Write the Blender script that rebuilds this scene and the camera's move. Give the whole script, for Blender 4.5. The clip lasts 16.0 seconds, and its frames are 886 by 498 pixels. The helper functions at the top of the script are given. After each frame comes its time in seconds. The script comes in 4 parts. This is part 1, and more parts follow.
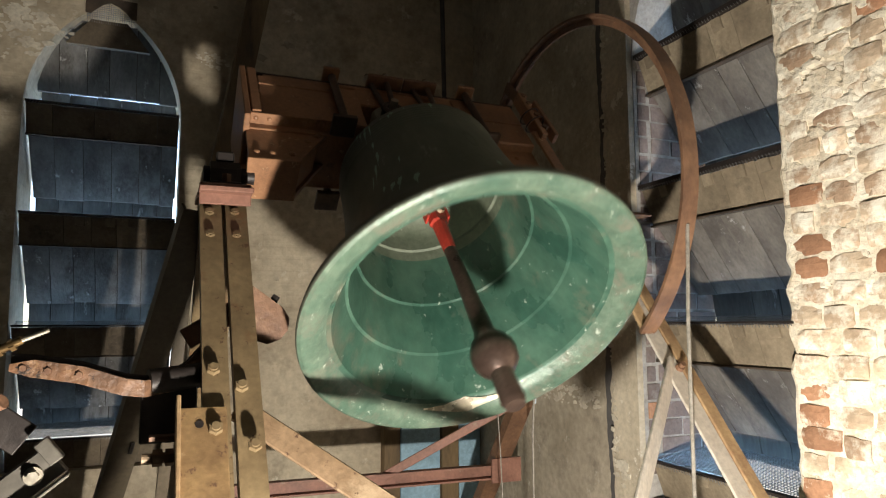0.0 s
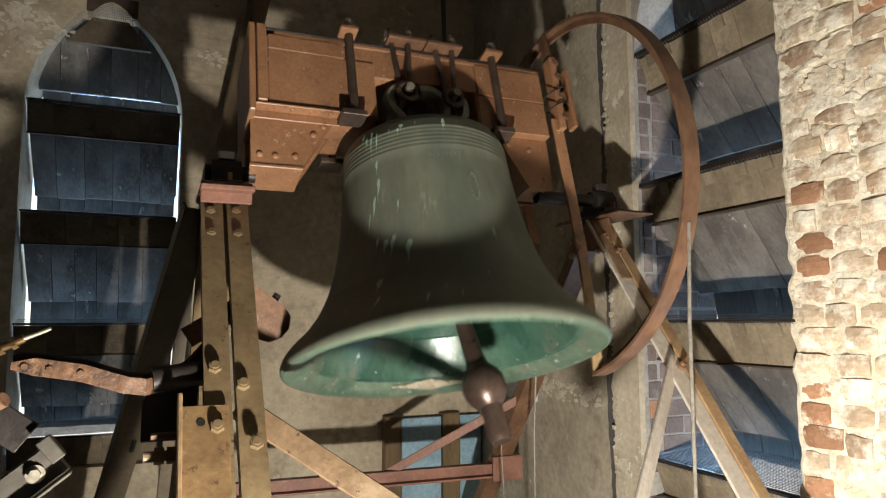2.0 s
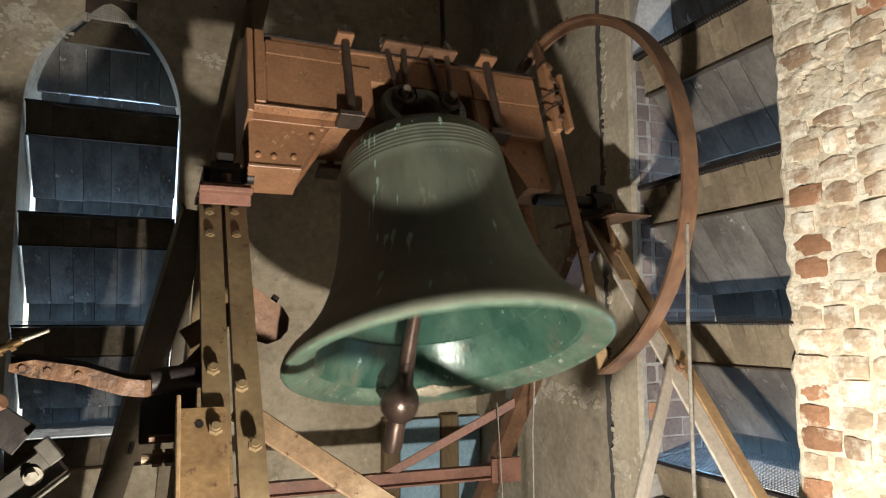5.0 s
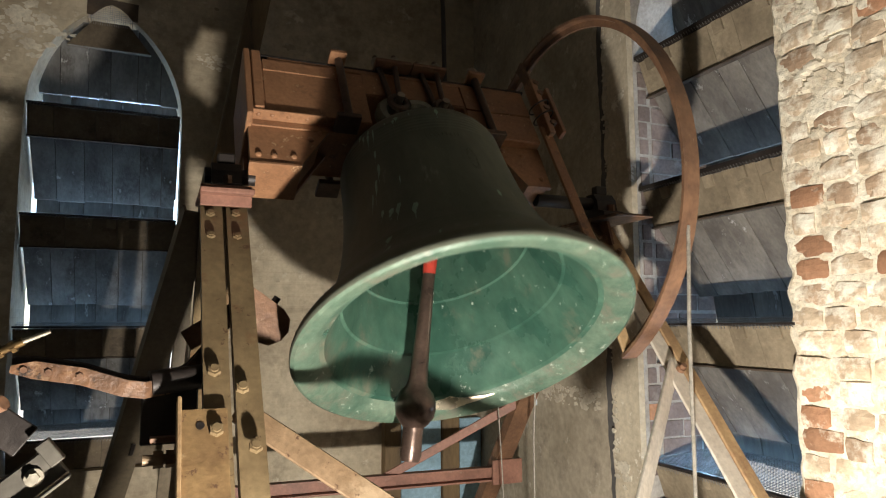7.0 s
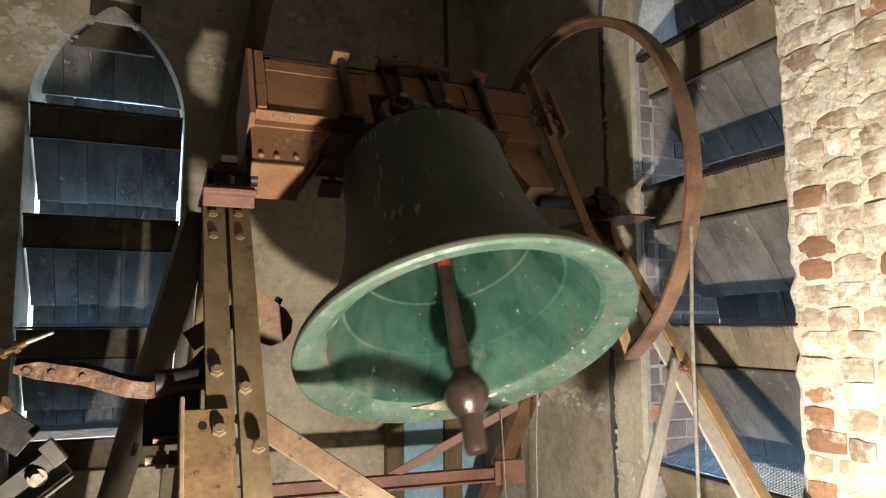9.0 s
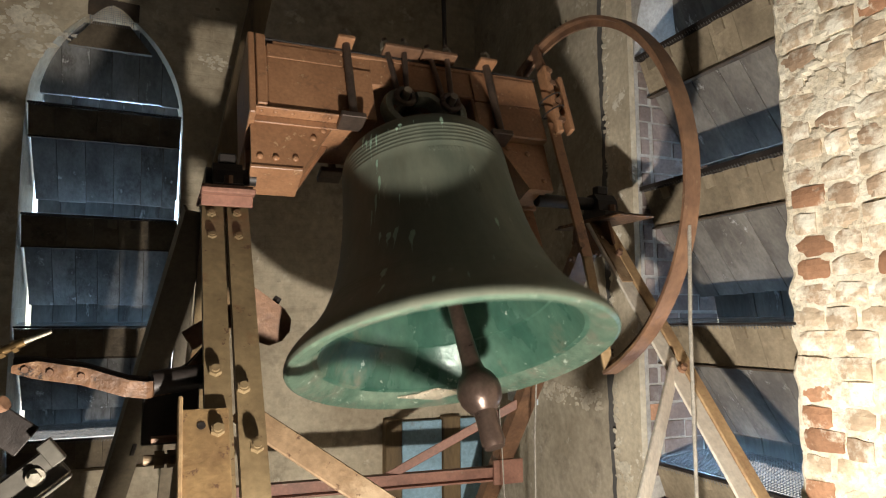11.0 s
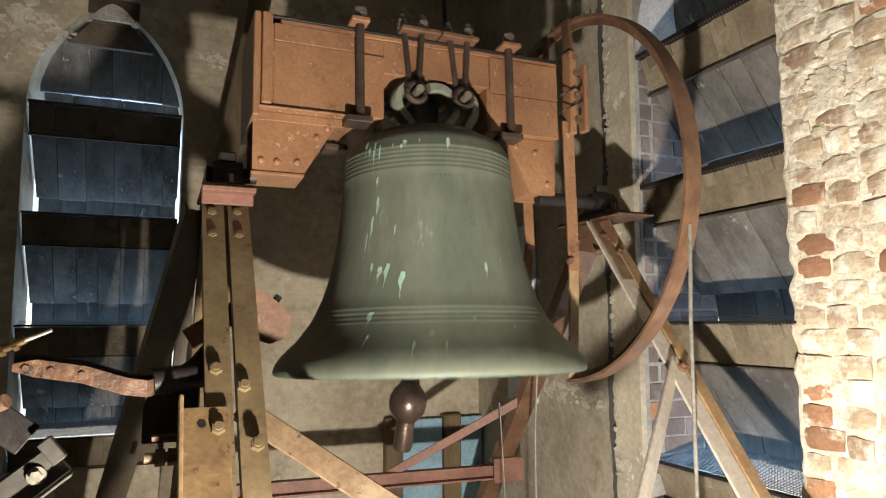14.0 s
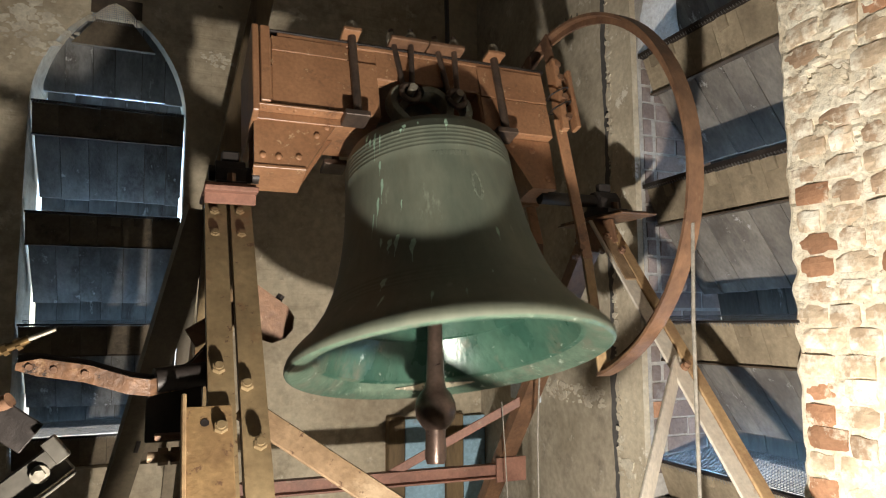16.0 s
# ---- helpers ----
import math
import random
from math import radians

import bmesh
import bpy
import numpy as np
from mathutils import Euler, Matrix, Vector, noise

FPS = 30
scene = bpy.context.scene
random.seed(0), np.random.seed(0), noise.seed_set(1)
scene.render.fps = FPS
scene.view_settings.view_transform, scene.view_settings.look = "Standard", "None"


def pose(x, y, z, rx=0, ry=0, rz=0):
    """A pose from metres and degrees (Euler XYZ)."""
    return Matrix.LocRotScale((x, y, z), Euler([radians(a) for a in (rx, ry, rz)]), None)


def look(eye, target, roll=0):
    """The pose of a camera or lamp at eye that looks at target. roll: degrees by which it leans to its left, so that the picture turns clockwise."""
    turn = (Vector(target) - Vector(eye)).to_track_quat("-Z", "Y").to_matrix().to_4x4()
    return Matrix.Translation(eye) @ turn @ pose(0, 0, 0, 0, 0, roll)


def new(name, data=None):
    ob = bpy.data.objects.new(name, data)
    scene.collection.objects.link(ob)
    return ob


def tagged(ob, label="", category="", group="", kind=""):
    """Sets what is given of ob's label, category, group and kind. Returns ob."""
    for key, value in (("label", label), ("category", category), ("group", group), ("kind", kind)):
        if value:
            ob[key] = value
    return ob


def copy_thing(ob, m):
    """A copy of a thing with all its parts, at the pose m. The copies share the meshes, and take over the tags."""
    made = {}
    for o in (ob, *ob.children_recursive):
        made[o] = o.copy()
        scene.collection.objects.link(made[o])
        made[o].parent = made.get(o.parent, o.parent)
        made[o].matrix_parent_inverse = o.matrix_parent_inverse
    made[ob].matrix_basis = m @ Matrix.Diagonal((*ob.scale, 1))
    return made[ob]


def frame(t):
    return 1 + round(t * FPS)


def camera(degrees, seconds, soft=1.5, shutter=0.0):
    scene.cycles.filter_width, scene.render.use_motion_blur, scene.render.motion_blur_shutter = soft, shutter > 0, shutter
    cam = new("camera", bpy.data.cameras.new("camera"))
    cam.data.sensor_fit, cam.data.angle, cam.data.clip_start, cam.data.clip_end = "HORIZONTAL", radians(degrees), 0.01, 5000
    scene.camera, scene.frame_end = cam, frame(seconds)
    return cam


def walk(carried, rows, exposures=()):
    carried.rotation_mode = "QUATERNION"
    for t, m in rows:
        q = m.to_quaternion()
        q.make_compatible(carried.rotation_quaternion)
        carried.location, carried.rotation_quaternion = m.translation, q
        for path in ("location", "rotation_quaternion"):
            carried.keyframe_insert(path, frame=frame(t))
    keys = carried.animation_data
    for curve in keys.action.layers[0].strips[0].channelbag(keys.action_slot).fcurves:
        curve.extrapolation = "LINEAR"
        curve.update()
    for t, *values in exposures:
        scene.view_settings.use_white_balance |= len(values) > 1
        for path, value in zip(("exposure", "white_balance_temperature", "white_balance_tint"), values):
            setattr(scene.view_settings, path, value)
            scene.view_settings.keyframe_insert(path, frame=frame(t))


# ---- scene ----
# world: x along the bell's axle, y towards the far wall, z up; floor at z = 0
CAMERA_EYE = Vector((0.0, 0.0, 1.5))
RIGHT = Vector((0.92328, -0.38408, -0.00508))
DOWN = Vector((0.03717, 0.10250, -0.99404))
FORWARD = Vector((0.38232, 0.91759, 0.10891))
cam = camera(66.32, 16.0, soft=1.15, shutter=0.4)


def aim(dx, dy):
    """The camera's pose, turned by small angles (in 1/1200 rad) about its rest."""
    return look(CAMERA_EYE, CAMERA_EYE + FORWARD * 5 - (RIGHT * dx + DOWN * dy) * (5 / 1200), -0.29)


walk(cam, [(t, aim(dx, dy)) for t, dx, dy in (
    (0.0, -5.6, -0.4), (0.5, -6.4, -0.6), (1.0, -5.4, -1.3), (1.5, -4.7, -2.4), (2.0, -3.5, -3.4), (2.5, -3.9, -3.2),
    (3.0, -5.2, -2.2), (3.5, -6.9, -1.8), (4.0, -6.8, -1.4), (6.5, -4.3, 1.5), (7.0, -4.2, 2.1), (7.5, -3.5, 2.6),
    (8.0, -2.0, 3.1), (8.5, -0.1, 3.4), (9.0, 0.0, 3.1), (11.5, -2.8, 1.9), (12.0, -1.5, 1.4), (12.5, 0.0, 0.0),
    (13.0, -0.8, -0.8), (13.5, -1.8, -0.4), (14.0, -1.7, -0.7), (14.5, -2.0, -1.1), (15.0, -0.4, -0.7),
    (15.5, 0.7, -1.3), (16.0, 2.5, -2.1))], exposures=[(0.0, 2.32), (0.5, 2.28), (2.0, 2.2), (2.5, 2.3), (3.0, 2.38), (3.5, 2.22), (4.0, 2.2), (6.5, 2.25), (7.5, 2.35), (8.0, 2.2), (8.5, 2.25), (9.0, 2.36), (11.5, 2.3), (12.5, 2.22), (14.0, 2.38), (14.5, 2.24), (15.0, 2.22), (15.5, 2.26), (16.0, 2.4)])

# ---- light: daylight and added fill lamps behind the louvers, one work lamp on the floor ----
world = bpy.data.worlds.new("sky")
scene.world = world
world.use_nodes = True
sky = world.node_tree.nodes.new("ShaderNodeTexSky")
sky.sky_type, sky.sun_disc, sky.sun_elevation, sky.sun_rotation = "NISHITA", False, radians(38), radians(205)
world.node_tree.links.new(sky.outputs[0], world.node_tree.nodes["Background"].inputs[0])
world.node_tree.nodes["Background"].inputs[1].default_value = 0.15

LAMP_AT = Vector((0.45, 0.55, 0.45))
lamp_data = bpy.data.lights.new("work_lamp", "SPOT")
lamp_data.energy, lamp_data.color, lamp_data.shadow_soft_size = 78, (1.0, 0.93, 0.83), 0.035
lamp_data.spot_size, lamp_data.spot_blend = radians(142), 0.15
lamp = new("work_lamp", lamp_data)
lamp.matrix_world = look(LAMP_AT, (1.0, 2.6, 1.9))


sun_data = bpy.data.lights.new("sun", "SUN")
sun_data.energy, sun_data.angle, sun_data.color = 2.0, radians(0.5), (1.0, 0.95, 0.88)
sun = new("sun", sun_data)
sun.matrix_world = look((0, 0, 0), (math.sin(radians(25)), math.cos(radians(25)), -0.78))


def gap_light(at, towards, width, watts):
    """An added blue area lamp, standing in for the sky's light in the slot under one louver."""
    d = bpy.data.lights.new("louver_sky_fill", "AREA")
    d.shape, d.size, d.size_y, d.energy, d.color = "RECTANGLE", width, 0.12, watts, (0.30, 0.60, 1.0)
    ob = new("louver_sky_fill", d)
    ob.matrix_world = look(at, towards)


for level in (0.92, 1.49, 2.13, 2.78):
    gap_light((-0.325, 4.80, level - 0.16), (-0.325, 4.50, level + 0.12), 0.80, 0.26 if level < 1 else 0.46)
    gap_light((2.52, 2.185, level - 0.16), (2.22, 2.185, level + 0.12), 0.80, 0.95 if level < 1 else 0.36)


# ---- materials ----
def surf(name, light, dark, scale=6.0, rough=0.7, metal=0.0, bump=0.25, fine=60.0, spots=None, stretch=(1, 1, 1), contrast=(0.35, 0.68), vary=0.0, fleck=None, grainy=0.55):
    """A procedural surface: two colours by coarse noise, fine grain, optional spots (colour, low, high, scale), flecks alike and variation per object."""
    m = bpy.data.materials.new(name)
    m.use_nodes = True
    nt = m.node_tree
    n, l = nt.nodes, nt.links
    bsdf = n["Principled BSDF"]
    co = n.new("ShaderNodeTexCoord")
    mp = n.new("ShaderNodeMapping")
    mp.inputs["Scale"].default_value = stretch
    l.new(co.outputs["Object"], mp.inputs["Vector"])
    vec = mp.outputs["Vector"]
    rnd = n.new("ShaderNodeObjectInfo")
    if vary:
        shift = n.new("ShaderNodeVectorMath")
        shift.operation = "SCALE"
        l.new(rnd.outputs["Random"], shift.inputs["Scale"])
        shift.inputs[0].default_value = (37, 51, 23)
        add = n.new("ShaderNodeVectorMath")
        l.new(vec, add.inputs[0])
        l.new(shift.outputs[0], add.inputs[1])
        vec = add.outputs[0]

    def noise_at(s, detail=6.0, rough_=0.6):
        t = n.new("ShaderNodeTexNoise")
        t.inputs["Scale"].default_value, t.inputs["Detail"].default_value, t.inputs["Roughness"].default_value = s, detail, rough_
        l.new(vec, t.inputs["Vector"])
        return t.outputs["Fac"]

    def ramp(fac, a, b, ca=(0, 0, 0, 1), cb=(1, 1, 1, 1)):
        r = n.new("ShaderNodeValToRGB")
        r.color_ramp.elements[0].position, r.color_ramp.elements[1].position = a, b
        r.color_ramp.elements[0].color, r.color_ramp.elements[1].color = ca, cb
        l.new(fac, r.inputs[0])
        return r.outputs[0]

    def mix(fac, a, b, mode="MIX"):
        x = n.new("ShaderNodeMix")
        x.data_type, x.blend_type = "RGBA", mode
        for socket, value in ((x.inputs[0], fac), (x.inputs[6], a), (x.inputs[7], b)):
            if isinstance(value, (int, float, tuple)):
                socket.default_value = value
            else:
                l.new(value, socket)
        return x.outputs[2]

    coarse, grain = noise_at(scale), noise_at(fine, 4.0)
    col = ramp(coarse, *contrast, (*dark, 1), (*light, 1))
    col = mix(grainy, col, ramp(grain, 0.25, 0.75, (0.55, 0.55, 0.55, 1), (1.25, 1.25, 1.25, 1)), "MULTIPLY")
    if spots:
        c, lo, hi, s = spots
        col = mix(ramp(noise_at(s, 8.0, 0.7), lo, hi), col, (*c, 1))
    if fleck:
        c, lo, hi, s = fleck
        col = mix(ramp(noise_at(s, 5.0, 0.75), lo, hi), col, (*c, 1))
    if vary:
        col = mix(1.0, col, ramp(rnd.outputs["Random"], 0, 1, (1 - vary,) * 3 + (1,), (1 + vary,) * 3 + (1,)), "MULTIPLY")
    l.new(col, bsdf.inputs["Base Color"])
    rr = n.new("ShaderNodeMapRange")
    rr.inputs["To Min"].default_value, rr.inputs["To Max"].default_value = max(0.05, rough - 0.15), min(1, rough + 0.15)
    l.new(coarse, rr.inputs["Value"])
    l.new(rr.outputs[0], bsdf.inputs["Roughness"])
    bsdf.inputs["Metallic"].default_value = metal
    h = mix(0.5, coarse, grain)
    bp = n.new("ShaderNodeBump")
    bp.inputs["Strength"].default_value, bp.inputs["Distance"].default_value = bump, 0.01
    l.new(h, bp.inputs["Height"])
    l.new(bp.outputs[0], bsdf.inputs["Normal"])
    return m


def brick_relief(m, width, height, mortar, depth, swap):
    """Adds the shallow relief of whitewashed courses to a wall's material."""
    n, l = m.node_tree.nodes, m.node_tree.links
    co = n.new("ShaderNodeTexCoord")
    sep, com = n.new("ShaderNodeSeparateXYZ"), n.new("ShaderNodeCombineXYZ")
    l.new(co.outputs["Object"], sep.inputs[0])
    l.new(sep.outputs[1 if swap else 0], com.inputs[0])
    l.new(sep.outputs[2], com.inputs[1])
    b = n.new("ShaderNodeTexBrick")
    b.inputs["Scale"].default_value, b.inputs["Brick Width"].default_value = 1.0, width
    b.inputs["Row Height"].default_value, b.inputs["Mortar Size"].default_value, b.inputs["Mortar Smooth"].default_value = height, mortar, 0.6
    b.inputs["Color1"].default_value = b.inputs["Color2"].default_value = (1, 1, 1, 1)
    b.inputs["Mortar"].default_value = (0, 0, 0, 1)
    l.new(com.outputs[0], b.inputs["Vector"])
    bp = n.new("ShaderNodeBump")
    bp.inputs["Strength"].default_value, bp.inputs["Distance"].default_value = depth, 0.012
    old = [x for x in n if x.type == "BUMP" and x != bp][0]
    l.new(b.outputs[0], bp.inputs["Height"])
    l.new(old.outputs[0], bp.inputs["Normal"])
    l.new(bp.outputs[0], n["Principled BSDF"].inputs["Normal"])
    return m


PLASTER = surf("old_plaster", (0.54, 0.47, 0.36), (0.34, 0.29, 0.21), 2.6, 0.9, 0, 0.7, 30, spots=((0.15, 0.125, 0.095), 0.55, 0.76, 3.2), fleck=((0.60, 0.55, 0.45), 0.60, 0.68, 6))
PALE_PLASTER = surf("fresh_broken_plaster", (0.74, 0.68, 0.55), (0.50, 0.44, 0.34), 9, 0.95, 0, 0.9, 60)
JAMB_MORTAR = surf("grey_lime_mortar", (0.50, 0.48, 0.45), (0.34, 0.32, 0.29), 7, 0.95, 0, 0.9, 60)
LEVER_RUST = surf("dark_scaly_rust", (0.20, 0.098, 0.046), (0.065, 0.034, 0.019), 14, 0.5, 0.1, 0.7, 60, spots=((0.36, 0.22, 0.12), 0.57, 0.68, 16), fleck=((0.03, 0.018, 0.012), 0.60, 0.66, 20))
# plaster darkened to the tone of shade, for the strip by the plaster edge
SHADED_PLASTER = surf("shaded_plaster", (0.13, 0.122, 0.115), (0.07, 0.066, 0.062), 2.2, 0.9, 0, 0.5, 35)
# invented colour of the unseen walls, chosen to bounce bluish light on the bell
BLUE_BOUNCE = surf("blue_grey_bounce", (0.24, 0.31, 0.36), (0.15, 0.20, 0.24), 2.2, 0.9, 0, 0.5, 35)
WHITEWASH = brick_relief(surf("whitewashed_brickwork", (0.64, 0.555, 0.41), (0.38, 0.31, 0.215), 1.6, 0.9, 0, 0.8, 24, spots=((0.17, 0.135, 0.095), 0.55, 0.74, 1.9), fleck=((0.66, 0.60, 0.47), 0.60, 0.68, 4)), 0.25, 0.077, 0.016, 0.2, False)
MORTAR = surf("lime_mortar", (0.92, 0.86, 0.71), (0.70, 0.60, 0.44), 12, 0.95, 0, 1.0, 60, spots=((0.46, 0.34, 0.22), 0.57, 0.68, 13), fleck=((0.24, 0.17, 0.11), 0.64, 0.68, 30))
BRICK = surf("limewashed_brick", (0.74, 0.60, 0.43), (0.52, 0.385, 0.26), 9, 0.9, 0, 0.7, 50, spots=((0.90, 0.84, 0.70), 0.47, 0.60, 11), vary=0.16)
TAN_BRICK = surf("tan_brown_brick", (0.55, 0.40, 0.27), (0.38, 0.255, 0.165), 7, 0.9, 0, 0.6, 60, spots=((0.84, 0.78, 0.64), 0.50, 0.64, 9), vary=0.2)
RED_BRICK = surf("bare_red_brick", (0.47, 0.255, 0.145), (0.35, 0.18, 0.10), 7, 0.9, 0, 0.5, 60, spots=((0.78, 0.68, 0.53), 0.57, 0.67, 9), vary=0.2)
STRIP_PLASTER = surf("pale_beige_plaster", (0.64, 0.56, 0.42), (0.44, 0.37, 0.27), 4, 0.9, 0, 0.7, 35, spots=((0.24, 0.20, 0.15), 0.60, 0.74, 5), fleck=((0.74, 0.69, 0.58), 0.60, 0.65, 9))
JAMB_BRICK = surf("grey_washed_brick", (0.30, 0.245, 0.225), (0.19, 0.145, 0.13), 6, 0.9, 0, 0.6, 60, spots=((0.42, 0.39, 0.36), 0.56, 0.70, 5), vary=0.2)
OLD_WOOD = surf("weathered_louver_wood", (0.215, 0.195, 0.168), (0.095, 0.083, 0.072), 5, 0.85, 0, 0.6, 45, stretch=(1.4, 1.4, 0.3), spots=((0.075, 0.06, 0.05), 0.55, 0.72, 4.5), fleck=((0.36, 0.35, 0.33), 0.62, 0.69, 9), vary=0.08)
# north window's stained wood, its colour also darkened to stand for shade
SHADED_WOOD = surf("shaded_louver_wood", (0.25, 0.245, 0.235), (0.10, 0.094, 0.086), 4, 0.85, 0, 0.6, 45, stretch=(1.4, 1.4, 0.4), spots=((0.055, 0.044, 0.035), 0.54, 0.68, 4.5), fleck=((0.48, 0.48, 0.46), 0.62, 0.70, 9), vary=0.14)
# north window's front boards, shade put into the colour as well as stains
SHADED_BOARD = surf("shaded_front_board", (0.21, 0.165, 0.11), (0.10, 0.076, 0.052), 4, 0.8, 0, 0.5, 50, spots=((0.04, 0.032, 0.024), 0.56, 0.70, 5), fleck=((0.34, 0.28, 0.20), 0.65, 0.70, 20), vary=0.12)
FASCIA_WOOD = surf("bleached_board", (0.32, 0.262, 0.178), (0.165, 0.128, 0.084), 4, 0.85, 0, 0.5, 50, spots=((0.10, 0.08, 0.055), 0.56, 0.70, 5), vary=0.12)
POST_WOOD = surf("brown_old_timber", (0.24, 0.16, 0.078), (0.11, 0.075, 0.04), 4, 0.75, 0, 0.5, 40, stretch=(1.5, 1.5, 0.3), spots=((0.05, 0.036, 0.024), 0.55, 0.70, 5))
DARK_WOOD = surf("dark_timber", (0.10, 0.07, 0.045), (0.045, 0.033, 0.024), 5, 0.8, 0, 0.4, 50)
HEADSTOCK = surf("red_brown_painted_steel", (0.42, 0.218, 0.112), (0.26, 0.128, 0.066), 3.2, 0.38, 0.0, 0.10, 70, spots=((0.11, 0.055, 0.033), 0.57, 0.70, 11), fleck=((0.54, 0.36, 0.21), 0.63, 0.67, 22))
RUST = surf("rusty_iron", (0.25, 0.135, 0.075), (0.125, 0.066, 0.04), 9, 0.5, 0.15, 0.35, 60, spots=((0.36, 0.25, 0.16), 0.63, 0.72, 14))
RED_RUST = surf("red_lead_painted_steel", (0.30, 0.145, 0.10), (0.19, 0.088, 0.06), 6, 0.6, 0.0, 0.3, 60, spots=((0.34, 0.26, 0.19), 0.60, 0.72, 8))
STEEL = surf("beige_painted_steel", (0.25, 0.18, 0.095), (0.15, 0.105, 0.056), 5, 0.40, 0.0, 0.22, 50, spots=((0.15, 0.072, 0.034), 0.56, 0.70, 7), fleck=((0.085, 0.045, 0.026), 0.615, 0.66, 30))
OCHRE_PLATE = surf("ochre_speckled_plate", (0.31, 0.20, 0.09), (0.19, 0.115, 0.055), 8, 0.5, 0.0, 0.3, 60, spots=((0.40, 0.31, 0.18), 0.60, 0.70, 14), fleck=((0.11, 0.06, 0.035), 0.60, 0.66, 24))
# darker copy of the beige steel, with the struts' shade in its colour
SHADED_STEEL = surf("shaded_painted_steel", (0.17, 0.135, 0.09), (0.10, 0.08, 0.055), 5, 0.55, 0.0, 0.2, 50)
PALE_STEEL = surf("pale_painted_steel", (0.62, 0.57, 0.49), (0.46, 0.40, 0.33), 4, 0.55, 0, 0.15, 50, spots=((0.36, 0.22, 0.12), 0.60, 0.72, 7))
OCHRE_STEEL = surf("ochre_rust_flange", (0.43, 0.29, 0.145), (0.27, 0.165, 0.085), 7, 0.7, 0, 0.3, 60, spots=((0.24, 0.12, 0.06), 0.58, 0.70, 9))
ROD = surf("oiled_iron_rod", (0.16, 0.11, 0.08), (0.08, 0.06, 0.05), 8, 0.45, 0.5, 0.15, 80)
BRIGHT_NUT = surf("galvanised_nut", (0.46, 0.42, 0.34), (0.28, 0.24, 0.18), 14, 0.4, 0.6, 0.1, 80)
RUSTY_BRACE = surf("rust_pitted_flat_steel", (0.26, 0.172, 0.098), (0.155, 0.098, 0.054), 7, 0.5, 0.0, 0.35, 60, spots=((0.31, 0.225, 0.14), 0.56, 0.68, 5), fleck=((0.08, 0.042, 0.024), 0.61, 0.66, 26))
NUT = surf("rusty_galvanised_nut", (0.42, 0.31, 0.20), (0.22, 0.14, 0.085), 22, 0.45, 0.35, 0.3, 80)
BRONZE = surf("patinated_bronze", (0.200, 0.210, 0.152), (0.118, 0.138, 0.103), 4.5, 0.58, 0.0, 0.12, 34, spots=((0.128, 0.122, 0.084), 0.53, 0.74, 3.0), fleck=((0.28, 0.31, 0.235), 0.64, 0.76, 10), grainy=0.34, stretch=(1, 1, 0.36))
BRONZE_TOP = surf("dull_brown_green_bronze", (0.20, 0.22, 0.16), (0.12, 0.145, 0.10), 7, 0.6, 0.05, 0.4, 50, fleck=((0.36, 0.38, 0.30), 0.64, 0.72, 14))
BRONZE_IN = surf("green_verdigris_bronze", (0.090, 0.175, 0.122), (0.036, 0.096, 0.068), 5, 0.30, 0.1, 0.4, 26, spots=((0.19, 0.18, 0.13), 0.53, 0.68, 4), fleck=((0.48, 0.54, 0.46), 0.645, 0.675, 17), stretch=(1, 1, 0.6))
POLISHED = surf("polished_bronze_highlight", (0.85, 0.76, 0.58), (0.62, 0.54, 0.40), 14, 0.28, 0.5, 0.2, 60)
LIP = surf("worn_green_lip", (0.165, 0.225, 0.160), (0.075, 0.135, 0.095), 9, 0.42, 0.1, 0.6, 40, spots=((0.17, 0.165, 0.125), 0.52, 0.66, 6), fleck=((0.42, 0.47, 0.39), 0.62, 0.67, 20))
CANON = surf("pale_green_bronze", (0.31, 0.31, 0.24), (0.17, 0.175, 0.13), 8, 0.5, 0.1, 0.4, 60, fleck=((0.36, 0.44, 0.37), 0.62, 0.68, 14))
VERDIGRIS = surf("pale_verdigris", (0.44, 0.62, 0.47), (0.32, 0.48, 0.36), 20, 0.8, 0, 0.3, 90)
CLAPPER_IRON = surf("polished_clapper_iron", (0.13, 0.085, 0.065), (0.075, 0.05, 0.04), 9, 0.32, 0.6, 0.15, 80)
RED_PAINT = surf("red_gloss_paint", (0.50, 0.05, 0.03), (0.30, 0.03, 0.02), 9, 0.4, 0, 0.2, 60)
ROPE = surf("grey_wire_rope", (0.34, 0.31, 0.26), (0.20, 0.18, 0.15), 40, 0.6, 0.3, 0.3, 200)
DARK_IRON = surf("dark_greasy_iron", (0.05, 0.04, 0.035), (0.025, 0.02, 0.018), 8, 0.5, 0.3, 0.3, 60)
GALV = surf("dull_galvanised_plate", (0.17, 0.155, 0.13), (0.10, 0.09, 0.075), 6, 0.4, 0.5, 0.1, 60)
BRASS = surf("tarnished_brass", (0.26, 0.17, 0.07), (0.13, 0.08, 0.035), 12, 0.4, 0.8, 0.2, 60)
BLUE_BOARD = surf("blue_grey_boards", (0.38, 0.58, 0.70), (0.26, 0.41, 0.51), 4, 0.7, 0, 0.2, 50, spots=((0.20, 0.22, 0.22), 0.58, 0.70, 5))
PALE_BLUE = surf("pale_blue_paint", (0.78, 0.84, 0.88), (0.64, 0.70, 0.75), 4, 0.6, 0, 0.1, 50)
FLOOR_WOOD = surf("dusty_floorboards", (0.09, 0.078, 0.062), (0.045, 0.039, 0.031), 3, 0.85, 0, 0.4, 50)
